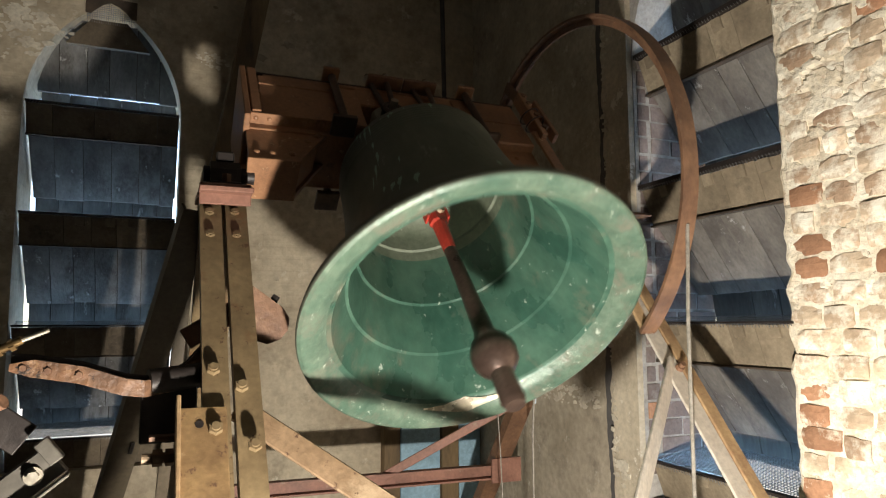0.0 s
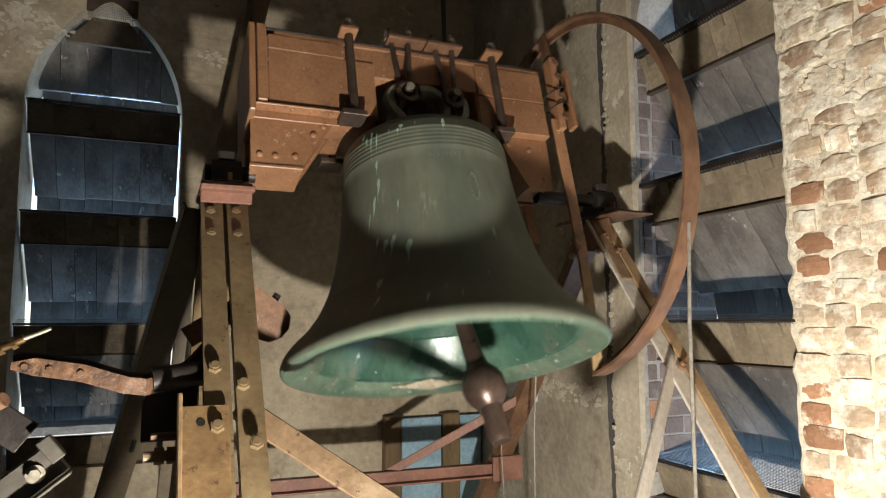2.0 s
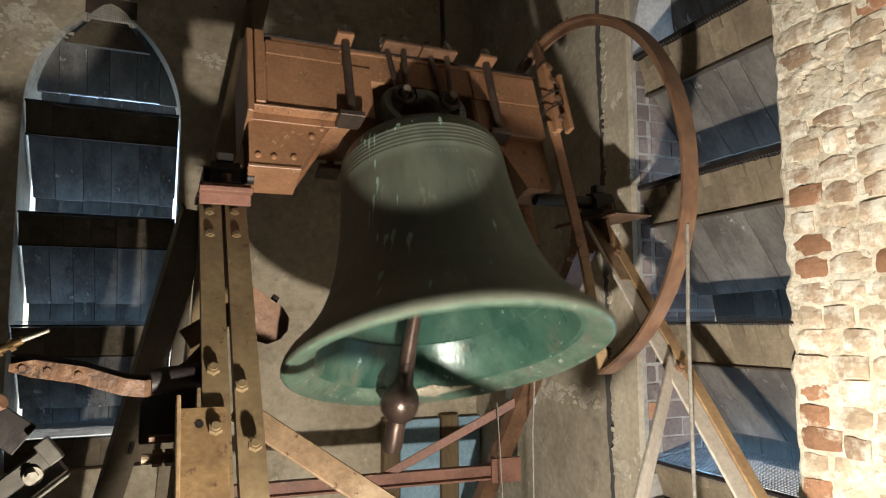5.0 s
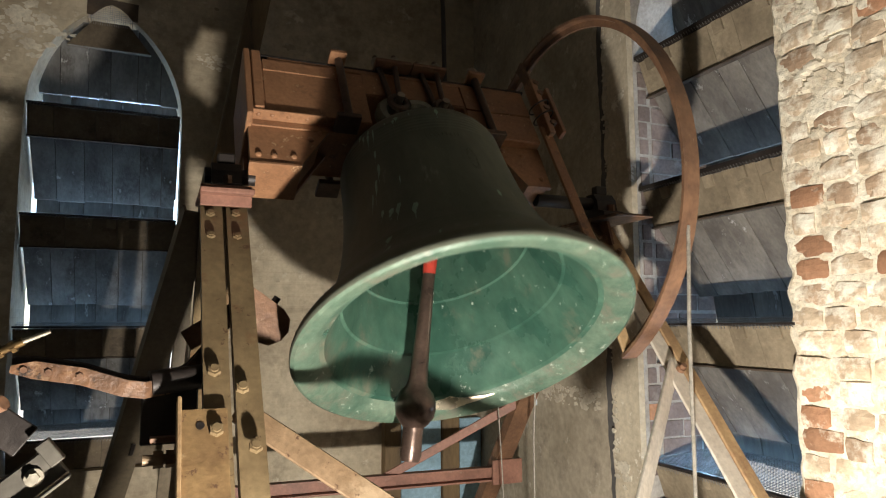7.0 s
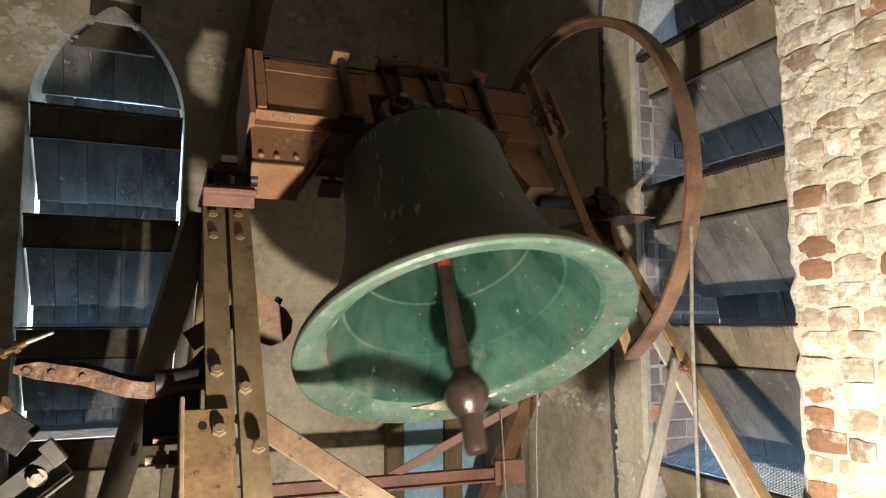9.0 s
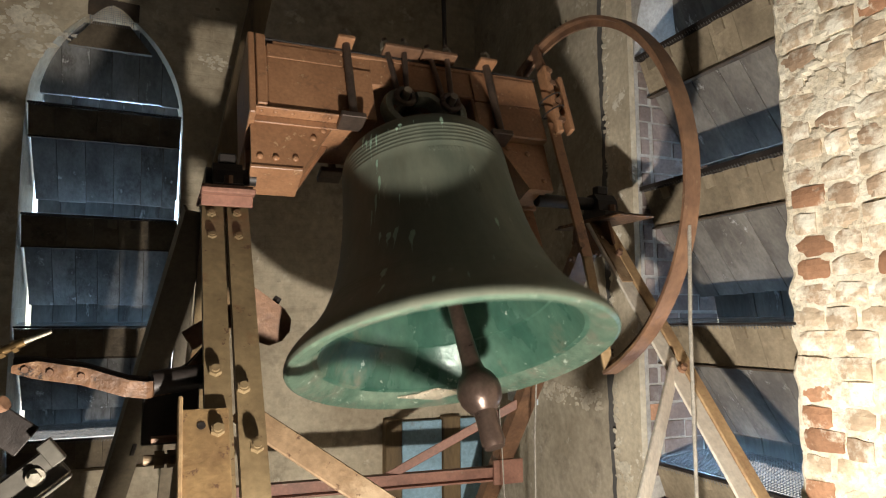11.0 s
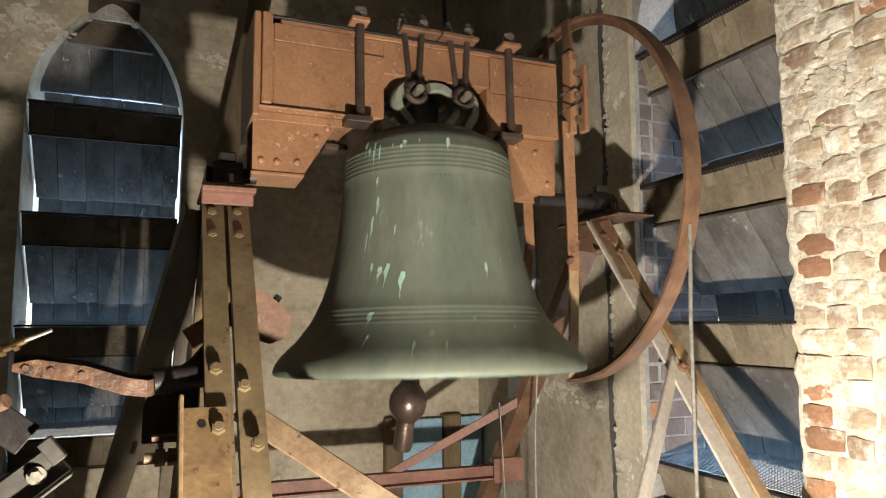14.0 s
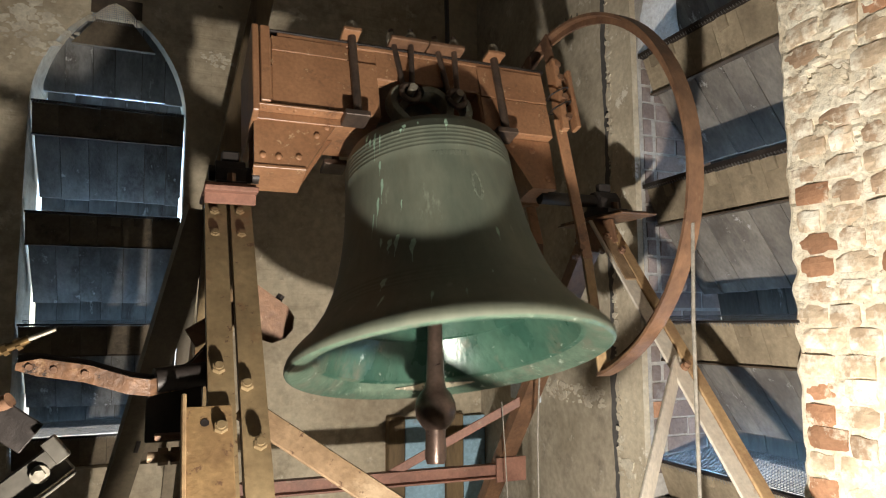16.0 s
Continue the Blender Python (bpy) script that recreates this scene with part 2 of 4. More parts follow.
WIRE = surf("zinc_wire_mesh", (0.34, 0.35, 0.36), (0.20, 0.20, 0.20), 20, 0.45, 0.5, 0.1, 80)


# ---- building helpers ----
def thing(name, label, category, m=None, group="", kind=""):
    ob = new(name)
    ob.empty_display_size = 0.1
    if m is not None:
        ob.matrix_world = m
    return tagged(ob, label, category, group, kind)


def finish(name, bm, material, smooth=False):
    bmesh.ops.recalc_face_normals(bm, faces=bm.faces[:])
    me = bpy.data.meshes.new(name)
    bm.to_mesh(me)
    bm.free()
    for mt in (material if isinstance(material, (list, tuple)) else [material]):
        me.materials.append(mt)
    if smooth:
        for p in me.polygons:
            p.use_smooth = True
        me.set_sharp_from_angle(angle=radians(38))
    return me


def part(name, bm, material, parent=None, label="", smooth=False, m=None):
    ob = new(name, finish(name, bm, material, smooth))
    if parent is not None:
        ob.parent = parent
    if m is not None:
        ob.matrix_basis = m
    return tagged(ob, label)


def box(bm, x0, x1, y0, y1, z0, z1, bevel=0.0):
    r = bmesh.ops.create_cube(bm, size=1.0, matrix=Matrix.Translation(((x0 + x1) / 2, (y0 + y1) / 2, (z0 + z1) / 2)) @ Matrix.Diagonal((abs(x1 - x0), abs(y1 - y0), abs(z1 - z0), 1)))
    if bevel:
        edges = list({e for v in r["verts"] for e in v.link_edges})
        bmesh.ops.bevel(bm, geom=edges, offset=bevel, segments=1, affect="EDGES")
    return bm


def boxed(*a, bevel=0.0):
    return box(bmesh.new(), *a, bevel=bevel)


def along(p0, p1, side=(1, 0, 0)):
    """A frame whose z runs from p0 to p1, with x as near as can be to side; and the length."""
    p0, p1 = Vector(p0), Vector(p1)
    z = (p1 - p0).normalized()
    y = z.cross(Vector(side)).normalized()
    x = y.cross(z)
    return Matrix((x, y, z)).transposed().to_4x4().copy(), p0, (p1 - p0).length


def bar(bm, p0, p1, w, d, side=(1, 0, 0), bevel=0.003, ox=0.0, oy=0.0):
    """A flat bar from p0 to p1, w wide along side and d deep."""
    r, o, length = along(p0, p1, side)
    before = set(bm.verts)
    box(bm, ox - w / 2, ox + w / 2, oy - d / 2, oy + d / 2, 0, length, bevel)
    bmesh.ops.transform(bm, matrix=Matrix.Translation(o) @ r, verts=[v for v in bm.verts if v not in before])
    return bm


def rod(bm, p0, p1, r0, r1=None, seg=12):
    r, o, length = along(p0, p1, (1, 0.01, 0) if abs((Vector(p1) - Vector(p0)).normalized().x) < 0.9 else (0, 1, 0))
    bmesh.ops.create_cone(bm, cap_ends=True, segments=seg, radius1=r0, radius2=r0 if r1 is None else r1, depth=length,
                          matrix=Matrix.Translation(o) @ r @ Matrix.Translation((0, 0, length / 2)))
    return bm


def hexnut(bm, p, way, r=0.018, h=0.016):
    p, way = Vector(p), Vector(way).normalized()
    rod(bm, p, p + way * h, r, r * 0.96, 6)
    return bm


def prism(bm, pts, place, depth):
    """A polygon of (a, b) pairs, thickened: place(a, b, c) gives the point at depth c."""
    lo = [bm.verts.new(place(a, b, 0.0)) for a, b in pts]
    hi = [bm.verts.new(place(a, b, depth)) for a, b in pts]
    bm.faces.new(lo)
    bm.faces.new(hi[::-1])
    for i in range(len(pts)):
        j = (i + 1) % len(pts)
        bm.faces.new((lo[i], hi[i], hi[j], lo[j]))
    return bm


def lathe(bm, profile, seg=64, slots=None):
    """Turns (radius, height) pairs about z."""
    rings = []
    for r, h in profile:
        rings.append([bm.verts.new((r * math.cos(2 * math.pi * i / seg), r * math.sin(2 * math.pi * i / seg), h)) for i in range(seg)] if r > 1e-6 else [bm.verts.new((0, 0, h))])
    for k in range(len(rings) - 1):
        a, b = rings[k], rings[k + 1]
        for i in range(seg):
            j = (i + 1) % seg
            q = [a[i % len(a)], a[j % len(a)], b[j % len(b)], b[i % len(b)]]
            q = list(dict.fromkeys(q))
            if len(q) > 2:
                f = bm.faces.new(q)
                if slots:
                    f.material_index = slots[k]
    return bm


def tube(bm, pts, r, seg=8, flat=1.0):
    """A round (or flattened) bar through points."""
    pts = [Vector(p) for p in pts]
    rings = []
    for i, p in enumerate(pts):
        z = (pts[min(i + 1, len(pts) - 1)] - pts[max(i - 1, 0)]).normalized()
        x = z.cross(Vector((0, 0, 1)) if abs(z.z) < 0.95 else Vector((0, 1, 0))).normalized()
        y = z.cross(x)
        rings.append([bm.verts.new(p + (x * math.cos(a) * flat + y * math.sin(a)) * r) for a in [2 * math.pi * k / seg for k in range(seg)]])
    for a, b in zip(rings, rings[1:]):
        for k in range(seg):
            bm.faces.new((a[k], a[(k + 1) % seg], b[(k + 1) % seg], b[k]))
    bm.faces.new(rings[0])
    bm.faces.new(rings[-1][::-1])
    return bm


# ---- the belfry: a square brick chamber with an arched louvered window in each seen wall ----
X_WEST, X_EAST, Y_SOUTH, Y_NORTH, HIGH, THICK = -2.76, 2.12, -0.55, 4.40, 4.3, 0.46
SILL, SPRING, APEX = 0.69, 2.74, 3.44


def arch(c, half, steps=14):
    """The pointed arch's edge from its left spring over the apex to its right spring."""
    rise = APEX - SPRING
    rad = (half * half + rise * rise) / (2 * half)
    top = math.asin(rise / rad)
    left = [(c - half + rad * (1 - math.cos(top * i / steps)), SPRING + rad * math.sin(top * i / steps)) for i in range(steps + 1)]
    return left + [(2 * c - a, b) for a, b in left[-2::-1]]


def wall_with_window(name, lo, hi, c, half, place, material):
    bm = bmesh.new()
    for a0, a1, b0, b1 in ((lo, c - half, 0, HIGH), (c + half, hi, 0, HIGH), (c - half, c + half, 0, SILL)):
        prism(bm, [(a0, b0), (a1, b0), (a1, b1), (a0, b1)], place, THICK)
    edge = [(c - half, SPRING)] + arch(c, half)[1:-1] + [(c + half, SPRING)]
    for (a0, b0), (a1, b1) in zip(edge, edge[1:]):
        prism(bm, [(a0, b0), (a1, b1), (a1, HIGH), (a0, HIGH)], place, THICK)
    bmesh.ops.remove_doubles(bm, verts=bm.verts[:], dist=1e-4)
    return tagged(part(name, bm, material), "", "wall", kind="structure")


def north(a, b, c):
    return Vector((a, Y_NORTH + c, b))


def east(a, b, c):
    return Vector((X_EAST + c, a, b))


WIN_N, WIN_E, HALF = -0.325, 2.185, 0.425
wall_n = wall_with_window("wall_north", X_WEST - THICK, X_EAST, WIN_N, HALF, north, WHITEWASH)
wall_e = wall_with_window("wall_east", Y_SOUTH - THICK, Y_NORTH + THICK, WIN_E, HALF, east, JAMB_MORTAR)
tagged(wall_n, "whitewashed old brick wall with stains and flaking patches")
tagged(wall_e, "bare brick and lime mortar wall round a louvered opening")
# unseen closing walls, coloured to tint the bounced light blue
for nm, dims in (("wall_west", (X_WEST - THICK, X_WEST, Y_SOUTH - THICK, Y_NORTH, 0, HIGH)), ("wall_south", (X_WEST, X_EAST, Y_SOUTH - THICK, Y_SOUTH, 0, HIGH))):
    tagged(part(nm, boxed(*dims), BLUE_BOUNCE), "plain unseen wall closing the belfry, blue-grey to tint the bounced light", "wall", kind="structure")
tagged(part("floor", boxed(X_WEST - THICK, X_EAST + THICK, Y_SOUTH - THICK, Y_NORTH + THICK, -0.12, -0.002), FLOOR_WOOD), "dusty floorboards of the belfry", "floor", kind="structure")
tagged(part("ceiling", boxed(X_WEST - THICK, X_EAST + THICK, Y_SOUTH - THICK, Y_NORTH + THICK, HIGH, HIGH + 0.15), DARK_WOOD), "dark boarded belfry ceiling", "ceiling", kind="structure")
tagged(part("ground", boxed(-900, 900, -900, 900, -14.2, -14.0), PLASTER), "pale ground far below the tower", "ground", kind="structure")

LEVELS = (0.86, 1.49, 2.13, 2.78)


def window(name, c, place, label, wood, boards):
    """Sloped louver decks of planks on bleached front boards, with wire mesh on their inner edges."""
    win = thing(name, label, "louvered window", kind="structure")
    rng = random.Random(7 if name.endswith("1") else 11)
    h = HALF - 0.012
    left, right = c - HALF + 0.03, c + HALF - 0.022
    for z in LEVELS:
        edge = 0.022 if boards == FASCIA_WOOD and z > 2 else 0.008
        a = c - h
        while a < c + h - 0.01:
            w = rng.uniform(0.13, 0.24)
            w = c + h - a if c + h - a - w < 0.07 else w
            lift, step = rng.uniform(-0.004, 0.0), rng.uniform(0.0, 0.007)
            part("louver_board", prism(bmesh.new(), [(a + 0.001, z - 0.17), (a + w - 0.001, z - 0.17), (a + w - 0.001, z + lift), (a + 0.001, z + lift)], lambda p, q, d: place(p, q, 0.02 + step + d + (z - q) * 0.35), 0.035), boards, win, "weathered front board of a louver")
            if rng.random() < 0.6:
                k = rng.uniform(0.2, 0.6) * w
                part("packing_piece", prism(bmesh.new(), [(a + k, z - 0.05), (a + k + 0.05, z - 0.055), (a + k + 0.05, z - 0.004), (a + k, z - 0.004)], lambda p, q, d: place(p, q, 0.008 + step + d + (z - q) * 0.35), 0.012), boards, win)
            a += w
        part("louver_tray", prism(bmesh.new(), [(0.06, z - 0.012), (0.44, z - 0.42), (0.44, z - 0.44), (0.06, z - 0.035)], lambda a, b, d: place(c - h + d, b, a), 2 * h), wood, win, "weathered sloping tray of a louver")
        part("mesh_edge", prism(bmesh.new(), [(c - h, z + 0.001), (c + h, z + 0.001), (c + h, z + edge), (c - h, z + edge + 0.004)], lambda a, b, d: place(a, b, -0.004 + d), 0.036), DARK_IRON, win, "dark folded edge of the bird mesh")
        part("batten", prism(bmesh.new(), [(c - h, z - 0.178), (c + h, z - 0.178), (c + h, z - 0.1705), (c - h, z - 0.1705)], lambda a, b, d: place(a, b, 0.065 + d), 0.03), DARK_WOOD, win)
    part("louver_board", prism(bmesh.new(), [(c - 0.23, 3.17), (c + 0.23, 3.17), (c + 0.10, 3.335), (c - 0.10, 3.335)], lambda a, b, d: place(a, b, 0.03 + d), 0.035), boards, win, "weathered board in the arch head")
    part("vent_board", prism(bmesh.new(), [(c - 0.13, 3.36), (c - 0.10, 3.358), (c - 0.07, 3.39), (c - 0.035, 3.42), (c + 0.005, 3.437), (c + 0.05, 3.42), (c + 0.09, 3.39), (c + 0.12, 3.352), (c + 0.15, 3.35), (c + 0.15, 3.46), (c - 0.13, 3.47)], lambda a, b, d: place(a, b, -0.014 + d), 0.012), DARK_WOOD, win, "dark board over the arch's tip")

    def row(z0, z1, depth, lean, name_, label_=""):
        """A row of planks from height z0 down to z1; depth at z0, leaning outwards by lean."""
        a = left
        part("backing", prism(bmesh.new(), [(left, z1 + 0.01), (right, z1 + 0.01), (right, z0), (left, z0)], lambda p, q, d: place(p, q, depth + 0.026 + d + (z0 - q) * lean), 0.008), DARK_WOOD, win)
        while a < right - 0.02:
            w = min(rng.uniform(0.115, 0.165), right - a)
            if right - (a + w) < 0.05:
                w = right - a
            lift, tilt = rng.uniform(-0.006, 0.006), rng.uniform(-0.004, 0.004)
            bm = prism(bmesh.new(), [(a + 0.0018, z1 + lift), (a + w - 0.0018, z1 + lift), (a + w - 0.0018, z0), (a + 0.0018, z0)], lambda p, q, d: place(p, q, depth + d + tilt + (z0 - q) * lean), 0.022)
            part(name_, bm, wood, win, label_)
            a += w

    for k in range(1, 4):
        low = LEVELS[k - 1]
        row(LEVELS[k] - 0.172, low + 0.145, 0.10, 0.72, "plank")
        row(low + 0.19, low + (0.005, -0.08, 0.03)[k - 1], 0.41, 0.15, "low_board")
    row(3.335, LEVELS[3] + 0.145, 0.075, 0.45, "plank")
    bm = bmesh.new()
    for i in range(20):
        x = c - 0.12 + i * 0.0125
        prism(bm, [(x, 3.31), (x + 0.003, 3.31), (x + 0.003, 3.46), (x, 3.46)], lambda p, q, d: place(p, q, 0.012 + d), 0.002)
    for j in range(9):
        prism(bm, [(c - 0.13, 3.345 + j * 0.0125), (c + 0.14, 3.345 + j * 0.0125), (c + 0.14, 3.348 + j * 0.0125), (c - 0.13, 3.348 + j * 0.0125)], lambda p, q, d: place(p, q, 0.010 + d), 0.002)
    tagged(part("wire_mesh", bm, WIRE, win, "fine zinc bird mesh"), kind="stuff")
    row(LEVELS[3] + 0.19, LEVELS[3] + 0.02, 0.42, 0.15, "low_board")
    for z in LEVELS:
        bm = bmesh.new()
        h = HALF - 0.015
        flat = z == LEVELS[0]
        # a strip of woven wire on the board's edge, leaning outwards
        for i in range(int(2 * h / 0.012) + 1):
            a = c - h + i * 0.012
            if a < c + h and not flat:
                prism(bm, [(a, z - 0.004), (a + 0.003, z - 0.004), (a + 0.003, z + 0.035), (a, z + 0.035)], lambda p, q, d: place(p + (q - z) * 0.25, q, 0.035 + d + (q - z) * 2.6), 0.002)
        for i in range(int(2 * h / 0.016)):
            a = c - h + i * 0.016
            k = rng.uniform(0.006, 0.014)
            prism(bm, [(a, z - k), (a + 0.0025, z - k), (a + 0.011, z + 0.004), (a + 0.0085, z + 0.004)], lambda p, q, d: place(p, q, -0.009 + d), 0.0025)
        for j in range(0 if flat else 4):
            prism(bm, [(c - h, z + j * 0.01), (c + h, z + j * 0.01), (c + h, z + j * 0.01 + 0.003), (c - h, z + j * 0.01 + 0.003)], lambda p, q, d: place(p, q, 0.033 + d + (q - z) * 2.6), 0.002)
        if flat:
            # the lowest mesh lies flat right across the slot
            for i in range(int(2 * h / 0.014)):
                a = c - h + i * 0.014
                prism(bm, [(0.03, z + 0.012), (0.42, z + 0.045), (0.42, z + 0.047), (0.03, z + 0.014)], lambda p, q, d: place(a + d, q, p), 0.0026)
            for i in range(24):
                f = 0.035 + i * 0.016
                prism(bm, [(c - h, z + 0.012 + f * 0.085), (c + h, z + 0.012 + f * 0.085), (c + h, z + 0.0145 + f * 0.085), (c - h, z + 0.0145 + f * 0.085)], lambda p, q, d: place(p, q, f + d), 0.0026)
        tagged(part("wire_mesh", bm, WIRE, win, "fine zinc bird mesh"), kind="stuff")
    return win


window("window_1", WIN_N, north, "pointed arch window with sloping weathered wooden louvers, darkened for shade", SHADED_WOOD, SHADED_BOARD)
window("window_2", WIN_E, east, "louvered arch opening in bare brick wall, with bird mesh", OLD_WOOD, FASCIA_WOOD)

# ---- the swinging bell ----
AXLE = Vector((0.965, 2.463, 2.023))


def swing(t):
    """The bell's swing in degrees, a slowly dying pendulum; above 0 the mouth swings to the far wall."""
    x = (t - 8) / 8
    return 0.245 + (34.207 - 10.178 * x + 0.902 * x * x + 1.215 * x ** 3) * math.cos(12.6704 + 22.7962 * x + 0.0975 * x * x - 0.1680 * x ** 3) - 3.6 * math.exp(-((t - 0.1) / 0.3) ** 2) - 0.8 * math.exp(-((t - 2.35) / 0.3) ** 2)


bell = thing("church_bell", "green-patinated bronze church bell swinging from a red-brown steel headstock", "bell", Matrix.Translation(AXLE))
BASE = [(0.0, 0.205), (0.14, 0.205), (0.213, 0.204), (0.222, 0.200), (0.224, 0.188), (0.216, 0.181), (0.238, 0.177), (0.275, 0.167), (0.305, 0.146), (0.320, 0.119), (0.327, 0.090), (0.329, 0.05), (0.331, 0.01), (0.335, -0.04), (0.342, -0.12), (0.352, -0.20), (0.366, -0.28), (0.385, -0.36),
        (0.408, -0.43), (0.432, -0.483), (0.447, -0.512), (0.466, -0.540), (0.502, -0.586), (0.535, -0.617), (0.561, -0.644), (0.577, -0.666), (0.585, -0.686), (0.586, -0.698)]
RINGS = (0.088, 0.072, 0.056, 0.040, 0.024, 0.008, -0.484, -0.500, -0.516, -0.532)


def base_radius(h):
    pts = sorted((b, a) for a, b in BASE if b < 0.175)
    return float(np.interp(h, [p[0] for p in pts], [p[1] for p in pts]))


OUTER = list(BASE)
for h in RINGS:
    # a fine raised line cast round the bell
    OUTER = [p for p in OUTER if abs(p[1] - h) > 0.0045]
    proud = 0.0009 if h > 0 else 0.0008
    OUTER += [(base_radius(h + e) + f * proud, h + e) for e, f in ((0.0042, 0), (0.002, 1), (-0.002, 1), (-0.0042, 0))]
OUTER = BASE[:6] + sorted((p for p in OUTER if p[1] < 0.18), key=lambda p: -p[1])
INNER = [(0.583, -0.706), (0.572, -0.711), (0.535, -0.702), (0.502, -0.682), (0.489, -0.664), (0.472, -0.656), (0.461, -0.625), (0.440, -0.580), (0.415, -0.530), (0.404, -0.508), (0.393, -0.503), (0.376, -0.450), (0.352, -0.37), (0.338, -0.311), (0.328, -0.306), (0.318, -0.20), (0.306, -0.08),
         (0.302, -0.031), (0.292, -0.026), (0.290, 0.04), (0.280, 0.09), (0.245, 0.125), (0.15, 0.145), (0.0, 0.15)]
prof = OUTER + INNER
slots = [3] * 6 + [0] * (len(OUTER) - 7) + [0] * 1 + [2] * 4 + [1] * 12 + [3] * 20
part("bell_body", lathe(bmesh.new(), prof, 96, slots), [BRONZE, BRONZE_IN, LIP, BRONZE_TOP], bell, "bronze bell with grey-green patina outside and bright verdigris inside", True)


def radius_at(h):
    pts = sorted((b, a) for a, b in OUTER if b < 0.2)
    return float(np.interp(h, [p[0] for p in pts], [p[1] for p in pts]))


def streak(bm, a, h, w, length):
    """A run of verdigris on the bell at azimuth a (degrees, 0 at its near side), from height h down."""
    rows = 7
    left, right = [], []
    rng = random.Random(int(a * 7 + h * 991))
    for i in range(rows):
        f = i / (rows - 1)
        hh = h - f * length
        ww = w * (math.sin(math.pi * min(1, 0.18 + f * 1.2)) * (1 - 0.55 * f) + 0.08) * rng.uniform(0.7, 1.15)
        r = radius_at(hh) + 0.0012
        off = rng.uniform(-0.15, 0.15) * w - f * length * 0.06
        for lst, sgn in ((left, -1), (right, 1)):
            g = radians(a) + (sgn * ww / 2 + off) / r
            lst.append(bm.verts.new((r * math.sin(g), -r * math.cos(g), hh)))
    for i in range(rows - 1):
        bm.faces.new((left[i], right[i], right[i + 1], left[i + 1]))


for a, h, w, length in ((-63, 0.128, 0.015, 0.06), (-60, 0.10, 0.010, 0.05), (-56, 0.115, 0.010, 0.12), (-52, 0.10, 0.006, 0.09), (-35, 0.108, 0.014, 0.03), (-37, 0.095, 0.008, 0.03), (-8, 0.115, 0.013, 0.055), (-43, 0.10, 0.005, 0.02), (-26, 0.11, 0.004, 0.02),
                        (-53, -0.015, 0.008, 0.06), (-52, -0.09, 0.010, 0.10), (-55, -0.16, 0.008, 0.12), (-58, -0.22, 0.006, 0.10), (-47, -0.345, 0.018, 0.06), (-43, -0.335, 0.018, 0.085), (-34.5, -0.365, 0.020, 0.09), (9, -0.335, 0.011, 0.055),
                        (-52, -0.33, 0.009, 0.05), (-47, -0.50, 0.022, 0.05), (-45, -0.575, 0.008, 0.06), (-27, -0.595, 0.008, 0.05), (-16, -0.60, 0.005, 0.04), (38, -0.57, 0.006, 0.02), (-40, -0.20, 0.005, 0.05), (14, -0.55, 0.004, 0.015), (-3, -0.52, 0.004, 0.02)):
    bm = bmesh.new()
    streak(bm, a, h, w * 1.25, length)
    part("verdigris_streak", bm, VERDIGRIS, bell, "pale green verdigris run")

# worn strike place with its highlight painted in, and faint castings on the waist
bm = bmesh.new()
rng = random.Random(4)
inner_at = ((0.470, -0.6475), (0.482, -0.661), (0.497, -0.682), (0.512, -0.6925), (0.527, -0.701))
net = []
for i in range(13):
    g = radians(76 + 20 * (i - 6) / 6)
    k = max(0.15, 1 - abs(i - 6) / 6.5) * rng.uniform(0.5, 0.75)
    rr = [(inner_at[2][0] + (r - inner_at[2][0]) * k, inner_at[2][1] + (z - inner_at[2][1]) * k) for r, z in inner_at]
    net.append([bm.verts.new(((r - 0.003) * math.cos(g), (r - 0.003) * math.sin(g), z - 0.003)) for r, z in rr])
for p, q in zip(net, net[1:]):
    for k in range(4):
        bm.faces.new((p[k], p[k + 1], q[k + 1], q[k]))
part("strike_mark", bm, POLISHED, bell, "worn strip struck by the clapper, paled for its highlight", True)


def raised(a, h, w, tall):
    """A thin cast bar on the bell's waist at azimuth a and height h."""
    r = radius_at(h) - 0.0022
    g = radians(a)
    m = Matrix.Translation((r * math.sin(g), -r * math.cos(g), h)) @ Matrix.Rotation(g, 4, "Z")
    bm = boxed(-w / 2, w / 2, -0.0035, 0.003, -tall / 2, tall / 2, bevel=0.001)
    bmesh.ops.transform(bm, matrix=m, verts=bm.verts[:])
    return bm


for k in range(9):
    part("cast_letter_bar", raised(-19 + k * 2.6, -0.03, 0.007, 0.016), BRONZE, bell)
for k in range(14):
    g = 2 * math.pi * k / 14
    part("cast_emblem", raised(5 + 2.6 * math.cos(g), -0.16 + 0.055 * math.sin(g), 0.010, 0.014), BRONZE, bell)

